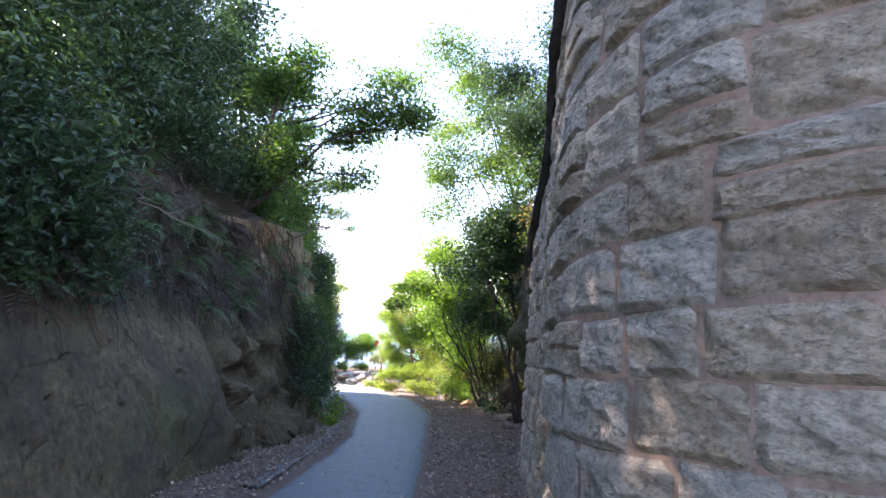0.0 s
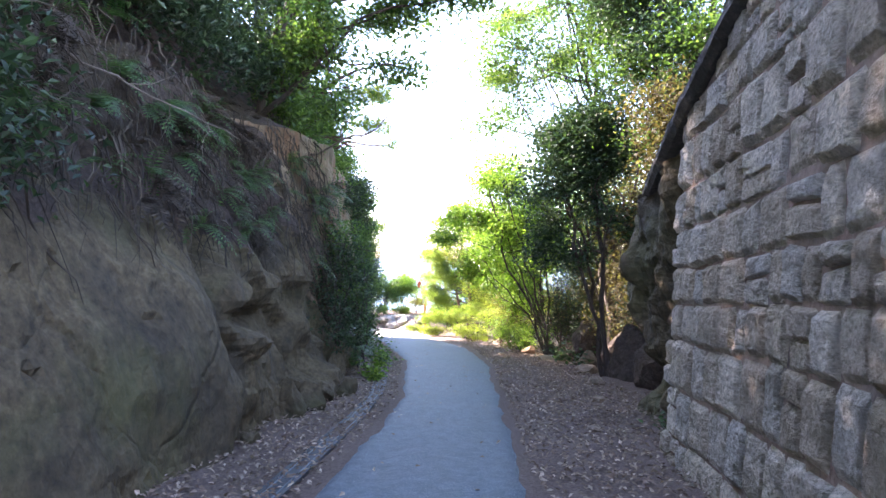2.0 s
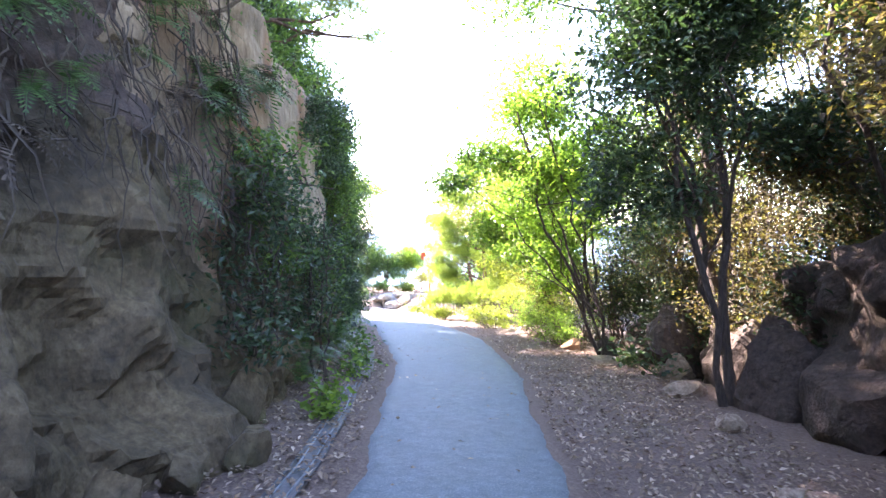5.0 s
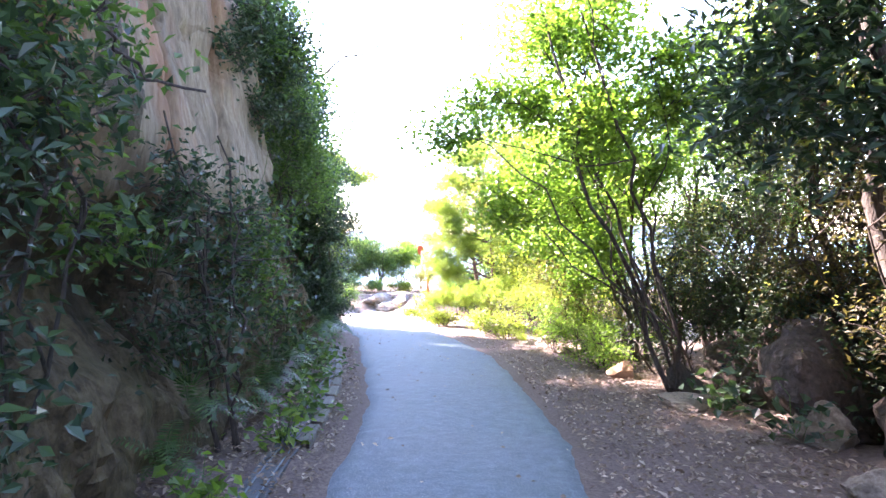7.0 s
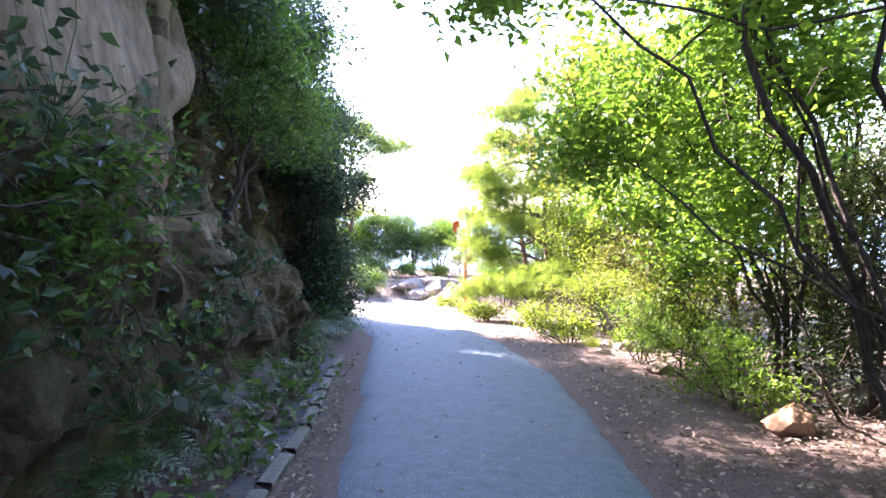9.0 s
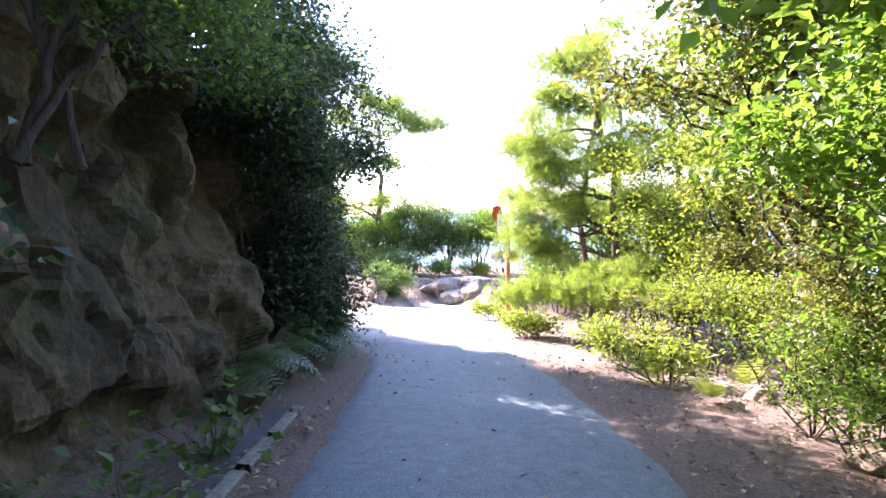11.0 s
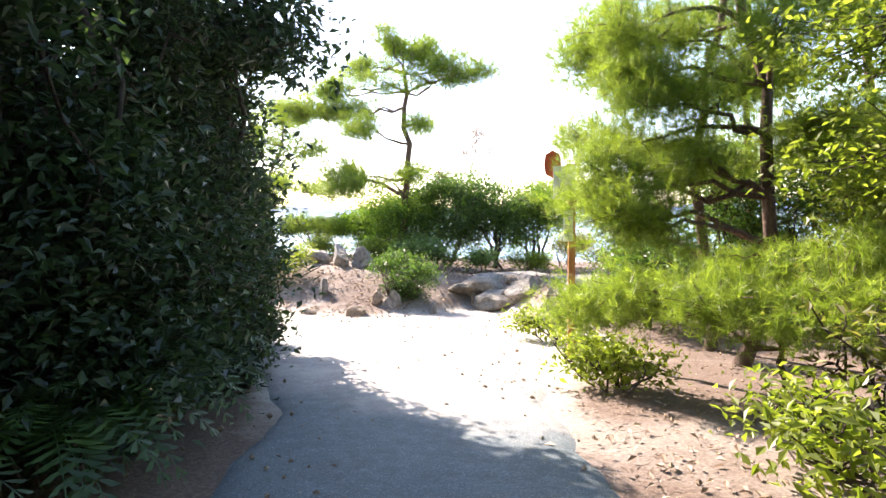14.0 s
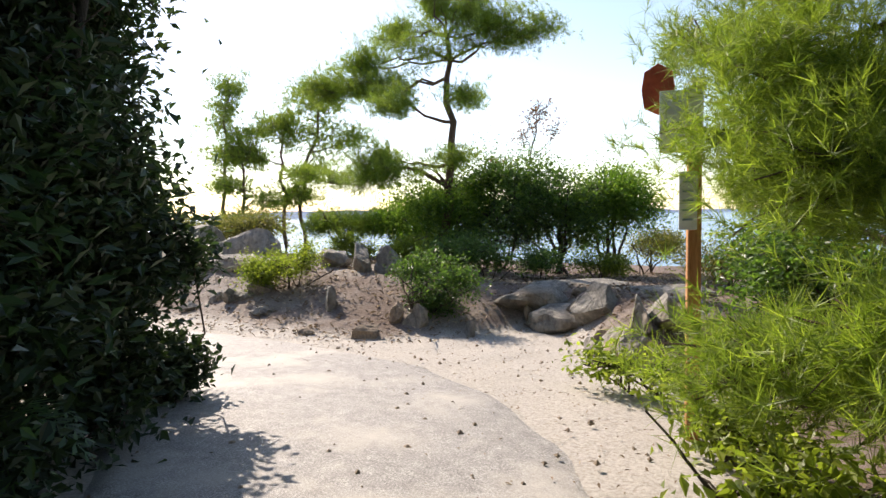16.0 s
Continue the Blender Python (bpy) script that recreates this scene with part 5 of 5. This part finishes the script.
tree("pine_bush", (-11.2, 36.0, G(-11.2, 36)), (-11.2, 36, -1.1), [((-11.2, 36, -0.9), (1.0, 0.8, 0.35)), ((-10.6, 35.8, -1.0), (0.8, 0.7, 0.3)), ((-11.9, 36, -1.0), (.6, .6, .3))], 1600, "pine_needle", 0.13, 0.007, 0.05, 9, 90, "pine_bark", label="low round pine bush on several crooked stems", category="pine", needles=True, stems=4, clump=0.13)
tree("small_shrub", (-8.95, 31.0, G(-8.95, 31)), (-8.95, 31.0, -1.6), [((-9.0, 31.0, -1.5), (0.65, 0.5, 0.3)), ((-9.4, 30.9, -1.7), (0.4, 0.4, 0.25)), ((-8.6, 31.0, -1.35), (0.4, 0.4, 0.2))], 3800, "leaf_yellow", 0.05, 0.5, 0.022, 10, 90, label="small yellow-green shrub growing among rocks", category="shrub", stems=4, clump=0.08)
tree("small_shrub", (-6.4, 30.7, G(-6.4, 30.7)), (-6.3, 30.7, -1.7), [((-6.4, 30.7, -1.95), (0.6, 0.45, 0.3)), ((-6.0, 30.9, -1.7), (0.4, 0.4, 0.3)), ((-6.7, 31.2, -1.5), (.4, .4, .25))], 3400, "leaf_green", 0.055, 0.5, 0.018, 10, 90, label="low green shrub on the slope in front of the bushes", category="shrub", stems=4, clump=0.09)
tree("red_leaf_tree", (-7.7, 38.0, G(-7.7, 38)), (-7.0, 38, 1.6), [((-6.9, 38, 1.6), (0.5, 0.4, 0.4)), ((-6.5, 38, 1.3), (0.3, 0.3, 0.3)), ((-7.3, 38, 1.2), (0.3, 0.3, 0.4)), ((-8.0, 38, 0.5), (0.5, 0.4, 0.25))], 420, "leaf_red", 0.08, 0.5, 0.03, 8, 60, label="small sparse tree with reddish autumn leaves", clump=0.07)
for x, y in [(-12.2, 33.5), (-13.8, 34.2), (-15.4, 35.0), (-4.2, 37.2), (-2.6, 34.6), (-1.2, 33.6), (0.4, 33.4)]:
    z = G(x, y)
    tree("hedge_shrub", (x, y, z), (x, y, z + .6), [((x, y, z + .6), (1.0, .8, .4))], 2600, "leaf_olive", 0.06, 0.5, 0.03, 8, 70, label="low olive-green shrub along the edge above the sea", category="shrub", stems=3, group="shrubs along the edge", clump=0.13)

# ------------------------------------------------------------------ stones
LS = "broken sandstone lump lying on the leaf litter"
boulder("boulder", (0.72, 18.35, G(.7, 18.35) + .08), (0.26, 0.22, 0.19), "brown_boulder", "rounded brown boulder at the path edge", seed=4)
boulder("root_stump", (1.22, 17.35, G(1.22, 17.35) + .1), (0.36, 0.32, 0.3), "bark", "dark woody root bole at the foot of the leaning trunks", "stump", seed=12)
boulder("flat_slab", (1.15, 16.75, G(1.15, 16.75) + .06), (0.55, 0.3, 0.07), "loose_stone", "flat stone slab lying in leaf litter", turn=25, seed=5)
boulder("boulder", (0.25, 20.6, G(.25, 20.6) + .08), (0.20, 0.2, 0.17), "loose_stone", "pale boulder at the path edge", seed=6)
boulder("boulder", (0.1, 22.4, G(.1, 22.4) + .04), (0.22, 0.18, 0.12), "loose_stone", "pale boulder at the path edge", seed=7)
boulder("boulder", (-2.52, 11.3, G(-2.5, 11.3) + .12), (0.22, 0.30, 0.24), "sandstone", "tilted broken slab at the foot of the cliff", seed=9, turn=20)
boulder("boulder", (-2.72, 8.15, G(-2.7, 8.15) + .03), (0.13, 0.12, 0.08), "sandstone", LS, seed=10)
for x, y, d, tn, sd in [(-4.5, 21.6, (0.4, 0.5, 0.35), 15, 41), (-4.75, 22.4, (0.4, 0.45, 0.42), 60, 42), (-4.2, 20.9, (0.3, 0.4, 0.28), 0, 43), (-2.75, 10.1, (0.25, 0.35, 0.28), 20, 44), (-2.7, 10.7, (0.22, 0.3, 0.22), 50, 45), (-2.85, 9.5, (0.25, 0.3, 0.4), 80, 46), (-3.0, 12.2, (0.3, 0.35, 0.5), 10, 47)]:
    boulder("fallen_block", (x, y, G(x, y) + d[2] * .35), d, "sandstone", "angular sandstone block fallen at the foot of the cliff", turn=tn, seed=sd, group="fallen blocks along the cliff")
for x, y, d, sd in [(1.5, 14.2, (.3, .25, .2), 51), (1.7, 15.4, (.35, .3, .25), 52), (1.35, 12.6, (.22, .2, .15), 53), (1.0, 10.9, (.12, .1, .06), 54), (0.6, 8.9, (.1, .08, .04), 55), (1.5, 17.9, (.2, .2, .14), 56), (-0.2, 22.0, (.12, .1, .07), 57)]:
    boulder("loose_rock", (x, y, G(x, y) + d[2] * .3), d, "loose_stone", LS, seed=sd, group="loose rocks on the litter")
# dark lumps in humus colour, added to stand in for the bank's deep shade
for x, y, d, sd in [(2.2, 12.4, (.5, .7, .75), 61), (2.25, 13.5, (.55, .8, .85), 62), (2.2, 14.7, (.55, .8, .8), 63), (2.0, 15.8, (.55, .8, .8), 64), (2.0, 16.8, (.5, .7, .75), 65), (2.0, 17.7, (.4, .6, .55), 66)]:
    boulder("bank_shade_rock", (x, y, G(x, y) + d[2] * .3), d, "humus", "dark earth-coloured rock standing in for shade in the bank", seed=sd, group="rocks in the bank")
for x, y, r, h_ in [(-8.2, 33.6, .5, .35), (-7.2, 33.4, .55, .4), (-6.5, 33.2, .6, .45), (-5.7, 34.0, .55, .35), (-4.8, 34.8, .5, .3), (-7.6, 34.4, .6, .5), (-9.6, 33.8, .5, .35)]:
    tree("small_shrub", (x, y, G(x, y)), (x, y, G(x, y) + h_), [((x, y, G(x, y) + h_), (r, r * .8, h_ * .7))], 1500, "leaf_green" if r > .52 else "leaf_yellow", 0.06, 0.5, 0.015, 7, 45, label="low green shrub on the slope in front of the bushes", category="shrub", stems=4, group="low shrubs on the mound", clump=0.09)
srnd = random.Random(17)
for i in range(16):
    x = srnd.uniform(-10.2, -3.3)
    y = float(np.interp(x, FOOT_X, FOOT_Y)) + srnd.uniform(.1, 1.2)
    d = [srnd.uniform(.08, .28) for _ in range(3)]
    boulder("slope_stone", (x, y, G(x, y) + d[2] * .2), d, "ledge_rock" if i % 2 else "loose_stone", "small angular stone set in the earth slope", turn=srnd.uniform(0, 180), seed=70 + i, cuts=3, group="stones on the earth slope")
# ledge across the open place
LR = "cracked grey rock ledge at the edge of the open place"
for x, y, d, tn, sd in [(-5.35, 32.0, (0.6, 0.6, 0.42), 10, 21), (-4.7, 31.8, (0.6, 0.7, 0.42), 50, 22), (-4.1, 31.4, (0.5, 0.6, 0.42), 80, 23), (-3.5, 29.7, (0.22, 0.28, 0.24), 15, 24), (-3.75, 30.2, (0.14, 0.5, 0.28), 25, 25), (-3.5, 30.3, (0.14, 0.5, 0.3), 20, 28), (-3.25, 30.4, (0.2, 0.5, 0.3), 30, 29), (-4.0, 30.2, (0.12, 0.4, 0.2), 30, 30), (-4.9, 33.0, (1.0, 0.8, 0.16), 0, 26), (-3.6, 32.6, (1.0, 0.8, 0.18), 0, 27)]:
    boulder("rock_ledge", (x, y, G(x, y) + d[2] * (.25 if d[0] < .3 else -.12)), d, "ledge_rock", LR, turn=tn, seed=sd, group="rocks round the open place")
for x, y, d, tn, sd in [(-9.0, 32.2, (0.4, 0.5, 0.36), 10, 31), (-8.3, 32.1, (0.32, 0.45, 0.42), 40, 32), (-7.8, 32.2, (0.35, 0.4, 0.4), 70, 33), (-9.5, 30.9, (0.3, 0.3, 0.25), 0, 34), (-10.4, 30.3, (0.25, 0.2, 0.14), 0, 35), (-10.6, 31.8, (0.9, 0.5, 0.22), 5, 36), (-11.0, 32.4, (1.1, 0.5, 0.5), -5, 39), (-12.0, 31.8, (0.9, 0.6, 0.3), 10, 40), (-12.8, 32.4, (1.0, 0.8, 0.55), 20, 37), (-14.4, 32.6, (1.0, 0.8, 0.55), 50, 38)]:
    boulder("rock_ledge", (x, y, G(x, y) + d[2] * .25), d, "ledge_rock", "rough grey-brown rock sticking out of the mound", turn=tn, seed=sd, group="rocks round the open place")

# ------------------------------------------------------------------ gutter along the foot of the cliff
DR_Y = [6.5, 9.4, 11.2, 13.0, 14.1, 15.8, 17.6, 19.4, 21.0]
DR_X = [-2.0, -2.0, -2.08, -2.28, -2.45, -2.66, -3.0, -3.46, -3.85]


def strip(y0, y1, prof, step=0.15):
    """A length of section prof (offset, height) laid along the gutter line."""
    ys_ = np.arange(y0, y1 + 1e-6, step)
    V_ = []
    for y in ys_:
        x = float(np.interp(y, DR_Y, DR_X))
        z = G(x, y)
        for o, h in prof:
            V_.append((x + o, y, z + h))
    k_ = len(prof)
    ix_ = np.arange(len(ys_) * k_).reshape(len(ys_), k_)
    nx2 = np.roll(ix_, -1, axis=1)
    return np.array(V_), np.stack([ix_[:-1], nx2[:-1], nx2[1:], ix_[1:]], -1).reshape(-1, 4)


drain = holder("drain_channel", (-2.1, 10, G(-2.1, 10)), "dark plastic drain channel with pale rims set in the earth", "drain")
y = 6.5
while y < 15.2:
    V, F = strip(y, min(y + 1.18, 15.3), [(-.10, .0), (-.10, .026), (-.085, .026), (-.07, .010), (.07, .010), (.085, .026), (.10, .026), (.10, .0)], 0.118)
    piece("channel_section", V, F, "drain_plastic", drain, at=(-2.1, 10, G(-2.1, 10)))
    y += 1.2
for o in (-.055, .04):
    V, F = strip(6.5, 15.3, [(o - .005, .010), (o - .005, .018), (o + .005, .018), (o + .005, .010)], 0.12)
    piece("pale_strip", V, F, "white_line", drain, "pale worn strip", at=(-2.1, 10, G(-2.1, 10)))
kerb = holder("gutter_kerb", (-3.0, 18, G(-3.0, 18)), "low mossy concrete kerb beside an open earth gutter", "kerb")
y = 14.8
while y < 21.0:
    V, F = strip(y + .01, min(y + .6, 21.0), [(.06, -.05), (.06, .05), (.075, .06), (.15, .06), (.165, .05), (.165, -.05)], 0.1)
    piece("kerb_stone", V, F, "concrete", kerb, at=(-3.0, 18, G(-3.0, 18)))
    y += .6
V, F = strip(14.8, 21.0, [(-.10, .0), (-.10, .022), (.05, .022), (.05, .0)], 0.12)
piece("gutter_bed", V, F, "drain_plastic", kerb, "dark damp gutter bed", at=(-3.0, 18, G(-3.0, 18)))

# ------------------------------------------------------------------ signpost
post_at = (-2.82, 27.45, G(-2.82, 27.45))
sign = holder("sign_post", post_at, "orange-brown wooden post with white boards and a red sign", "sign")


def box(name, c, d, material, parent, label="", bev=0.006, rot=None):
    bm = bmesh.new()
    bmesh.ops.create_cube(bm, size=1.0)
    bmesh.ops.scale(bm, vec=d, verts=bm.verts)
    bmesh.ops.bevel(bm, geom=bm.edges[:], offset=bev, segments=1, affect="EDGES")
    if rot is not None:
        bmesh.ops.transform(bm, matrix=rot, verts=bm.verts)
    bmesh.ops.translate(bm, vec=c, verts=bm.verts)
    return part(name, bm, material, parent, label)


face = Matrix.Rotation(radians(12), 4, "Z")
box("post", (0, 0, 1.0), (0.075, 0.075, 2.2), "post_wood", sign, rot=face)
box("label_board", (-0.03, -0.05, 1.44), (0.10, 0.012, 0.34), "white_paint", sign, "narrow white board with faint lines", 0.002, face)
for k_ in range(5):
    box("text_bar", (-0.03, -0.0585, 1.33 + k_ * .055), (0.06, 0.003, 0.012), "grey_ink", sign, "", 0.0005, face)
box("arrow_board", (-0.07, -0.06, 1.90), (0.24, 0.014, 0.36), "white_paint", sign, "white board with rounded corners", 0.005, face)
bm = bmesh.new()
red = [bm.verts.new((0.11 * math.cos(a) * (1 if i % 2 else .85), 0, 0.15 * math.sin(a))) for i, a in enumerate(np.linspace(0, 2 * math.pi, 9)[:-1])]
f = bm.faces.new(red)
ex = bmesh.ops.extrude_face_region(bm, geom=[f])
bmesh.ops.translate(bm, vec=(0, 0.012, 0), verts=[v for v in ex["geom"] if isinstance(v, bmesh.types.BMVert)])
bmesh.ops.recalc_face_normals(bm, faces=bm.faces)
bmesh.ops.translate(bm, vec=(-0.20, -0.045, 2.10), verts=bm.verts)
part("red_sign", bm, "red_paint", sign, "red angular sign plate")
box("logo_bar", (-0.09, -0.070, 1.86), (0.02, 0.004, 0.09), "grey_ink", sign, "", 0.001, face)

# ------------------------------------------------------------------ ferns, roots, weeds
frng = random.Random(5)


def fern(at, way, n_f, length, material="fern_green", name="fern", label="green fern hanging from the cliff edge", group="ferns on the cliff"):
    ob = tagged(new(name), label, "fern", group)
    ob.location = at
    ob.empty_display_size = 0.1
    for i in range(n_f):
        w = np.array(way) + np.array([frng.gauss(0, .55), frng.gauss(0, .55), frng.gauss(0, .3)])
        V_, F_ = frond((0, 0, 0), w, length * frng.uniform(.6, 1.15), 12)
        piece("frond", V_, F_, material, ob)
    return ob


for i in range(130):
    y = frng.uniform(4.0, 13.5)
    dry = i % 5 < 2
    h = frng.uniform(1.9, 4.4) if y < 11.5 else frng.uniform(2.6, 4.3)
    x = float(np.interp(y, CLIFF_Y, CLIFF_X)) - left_lean(y, min(h, float(cliff_top(y)))) - max(0, h - float(cliff_top(y))) * .9 + 0.06
    fern((x, y, float(base_z(y)) + h), (0.8, frng.uniform(-.6, .3), 0.1), 8, frng.uniform(.3, .55), "root_fibre" if dry else "fern_green", label="withered brown fern hanging from the cliff edge" if dry else "green fern hanging from the cliff edge", group="withered ferns on the cliff" if dry else "ferns on the cliff")
for i in range(16):
    y = frng.uniform(13.5, 19.5)
    x = float(np.interp(y, CLIFF_Y, CLIFF_X)) + 0.05
    fern((x, y, float(base_z(y)) + frng.uniform(0.02, 0.5)), (0.6, frng.uniform(-.6, .2), 0.5), 8, frng.uniform(.3, .5), label="low fern at the foot of the rock face", group="ferns at the foot of the cliff")
for x, y in [(-4.65, 23.1), (-4.8, 23.7), (-5.1, 24.3), (-5.5, 25.0), (-4.75, 23.4), (-4.35, 21.6), (-4.4, 22.2), (-4.5, 22.8), (-4.25, 21.0), (-4.6, 23.2), (-4.95, 24.0), (-5.3, 24.7)]:
    fern((x, y, G(x, y) + .35), (0.7, -0.5, 0.3), 12, .6, label="large drooping fern under the thicket", group="ferns under the thicket")
for x, y in [(-0.35, 22.2), (-0.7, 23.2), (0.1, 22.9)]:
    fern((x, y, G(x, y) + .05), (-0.3, -0.4, 0.9), 12, .5, "leaf_yellow", label="sunlit yellow-green fern at the path edge", group="ferns at the path edge")

roots = []
for i in range(850):
    y = frng.uniform(4.5, 12.8)
    h = frng.uniform(2.1, 4.2)
    x = float(np.interp(y, CLIFF_Y, CLIFF_X)) - left_lean(y, h) + .12
    z = float(base_z(y)) + h
    L = frng.uniform(.25, 1.0)
    roots.append(tube(wander((x, y, z), (x + frng.uniform(.02, .3), y + frng.gauss(0, .3), z - L), 7, .1), np.linspace(.012, .003, 7) * frng.uniform(.4, 1.1), 4))
V, F = joined(roots)
tagged(piece("hanging_roots", V, F, "root_fibre"), "tangle of bare brown roots hanging over the cliff edge", "roots", kind="stuff")


def weed(x, y, z, r, n, leaf, size, label, up=1.0, name="weed_plant", group=""):
    pts = np.stack([RNG.normal(size=n) * r * .6, RNG.normal(size=n) * r * .6, np.abs(RNG.normal(size=n)) * r * .6 + .03], -1)
    st = [tube(wander((p[0] * .15, p[1] * .15, -.02), p, 4, .08), np.linspace(.004, .0015, 4), 3) for p in pts[::3]]
    W = holder(name, (x, y, z), label, "plant", group)
    V_, F_ = joined(st)
    tagged(piece("stalk", V_, F_, "fern_green", W), kind="stuff")
    V_, F_ = leaves(pts, size, .7, up)
    tagged(piece("foliage", V_, F_, leaf, W), kind="stuff")


for x, y, r in [(-2.62, 14.9, .25), (-2.75, 15.8, .28), (-3.05, 16.9, .3), (-3.25, 17.8, .3), (-3.5, 18.8, .3), (-2.5, 13.4, .2), (-2.35, 12.6, .15), (-3.75, 19.8, .3)]:
    weed(x, y, G(x, y), r, 90, "leaf_bright" if r < .27 else "leaf_green", .10, "clump of bright green weeds growing beside the gutter", group="weeds beside the gutter")
for y, h in [(14.3, .6), (15.4, .9), (16.3, .5), (17.2, .8), (18.0, 1.2), (16.8, 1.6), (13.8, 1.4), (15.9, 1.9)]:
    x = float(np.interp(y, CLIFF_Y, CLIFF_X)) - left_lean(y, h) + .1
    weed(x, y, float(base_z(y)) + h, .36, 100, "leaf_dark", .085, "creeper with dark leaves clinging to the rock", .3, "creeper", "creepers on the rock")
for x, y in [(1.55, 15.4), (1.3, 16.4)]:
    weed(x, y, G(x, y) + .05, .28, 90, "leaf_dark", .12, "dark broad-leaved plant under the bank", .8, "dark_plant", "plants under the bank")
weed(1.28, 8.6, G(1.28, 8.6) + .05, .14, 60, "fern_green", .07, "small green plant at the foot of the wall")

# bare branches
for a, b, r in [((-4.3, 6.6, 2.6), (-2.6, 5.4, 2.3), .016), ((-4.2, 7.4, 2.9), (-2.9, 8.3, 2.2), .014), ((-3.9, 19.0, 2.6), (-2.6, 20.4, 3.9), .022), ((-3.8, 13.0, 2.6), (-1.6, 12.2, 3.6), .028), ((-3.6, 15.0, .2), (-2.8, 13.6, .5), .015)]:
    W = wander(a, b, 12, .06)
    V, F = tube(W, np.linspace(r, r * .25, 12), 6, .05)
    br = holder("bare_branch", a, "bare grey-brown branch reaching out over the path", "branch", "bare branches")
    piece("stick", V, F, "dead_wood", br, smooth=True, at=a)
    for j in (5, 7, 9):
        V, F = tube(wander(W[j], W[j] + RNG.normal(size=3) * .22 + (np.array(b) - np.array(a)) * .12, 5, .08), np.linspace(r * .4, .002, 5), 4)
        piece("side_twig", V, F, "dead_wood", br, at=a)

# ------------------------------------------------------------------ fallen leaves
N = 30000
lx, ly = RNG.uniform(-3.6, 3.0, N * 3), RNG.uniform(2.0, 26.0, N * 3)
pl, pr = np.interp(ly, PATH_Y, PATH_L), np.interp(ly, PATH_Y, PATH_R)
keep = ((lx > pr + .05) & (RNG.uniform(0, 1, N * 3) < np.interp(ly, [2, 12, 17, 21, 26], [1, 1, .8, .4, .15]))) | ((lx < pl - .05) & (RNG.uniform(0, 1, N * 3) < .9)) | (RNG.uniform(0, 1, N * 3) < .012)
keep &= lx < np.interp(ly, [2, 10, 12, 18, 21], [3.0, 3.0, 1.5, 1.7, 3.0]) + RNG.normal(size=N * 3) * .12
lx, ly = lx[keep][:N], ly[keep][:N]
C = np.stack([lx, ly, land(lx, ly) + RNG.uniform(.015, .045, len(lx))], -1)
V, F = leaves(C, .055, .5, 2.2)
tagged(piece("fallen_leaves", V, F, "leaf_litter"), "carpet of dry brown fallen leaves", "leaves", kind="stuff")
N = 9000
lx, ly = RNG.uniform(-14, -2.5, N), RNG.uniform(29, 37, N)
keep = ly > np.interp(lx, FOOT_X, FOOT_Y) + RNG.normal(size=N) * .3
lx, ly = lx[keep], ly[keep]
C = np.stack([lx, ly, land(lx, ly) + .03], -1)
V, F = leaves(C, .08, .4, 1.6)
tagged(piece("mound_litter", V, F, "leaf_litter"), "dry leaves and twigs strewn over the mound", "leaves", kind="stuff")
pebbles = []
for i in range(2600):
    x, y = RNG.uniform(-9.0, -0.5), RNG.uniform(8, 30)
    if y < 22 and np.interp(y, PATH_Y, PATH_L) < x < np.interp(y, PATH_Y, PATH_R) and i % 6:
        continue
    r = .006 + .022 * RNG.uniform() ** 2
    p = np.array([[1, 0, 0], [0, 1, 0], [-1, 0, 0], [0, -1, 0], [0, 0, .8], [0, 0, -.8]]) * r * RNG.uniform(.6, 1.2, (6, 3)) + (x, y, G(x, y) + .02 + r * .4)
    pebbles.append((p, np.array([[0, 1, 4], [1, 2, 4], [2, 3, 4], [3, 0, 4], [1, 0, 5], [2, 1, 5], [3, 2, 5], [0, 3, 5]])))
V, F = joined(pebbles)
tagged(piece("pebbles", V, F, "loose_stone"), "small pale pebbles scattered over path and soil", "pebbles", kind="stuff")
# grit and twigs on the open ground
N = 3200
lx, ly = RNG.uniform(-9.5, -0.8, N), RNG.uniform(21.5, 31, N)
keep = lx > np.interp(ly, PATH_Y, PATH_R) - .15
keep |= RNG.uniform(0, 1, N) < .15
lx, ly = lx[keep], ly[keep]
C = np.stack([lx, ly, land(lx, ly) + .03], -1)
V, F = leaves(C, .036, .35, 3.0)
tagged(piece("ground_litter", V, F, "leaf_litter"), "scattered dry leaves and twigs on pale soil", "leaves", kind="stuff")

lay_wall()
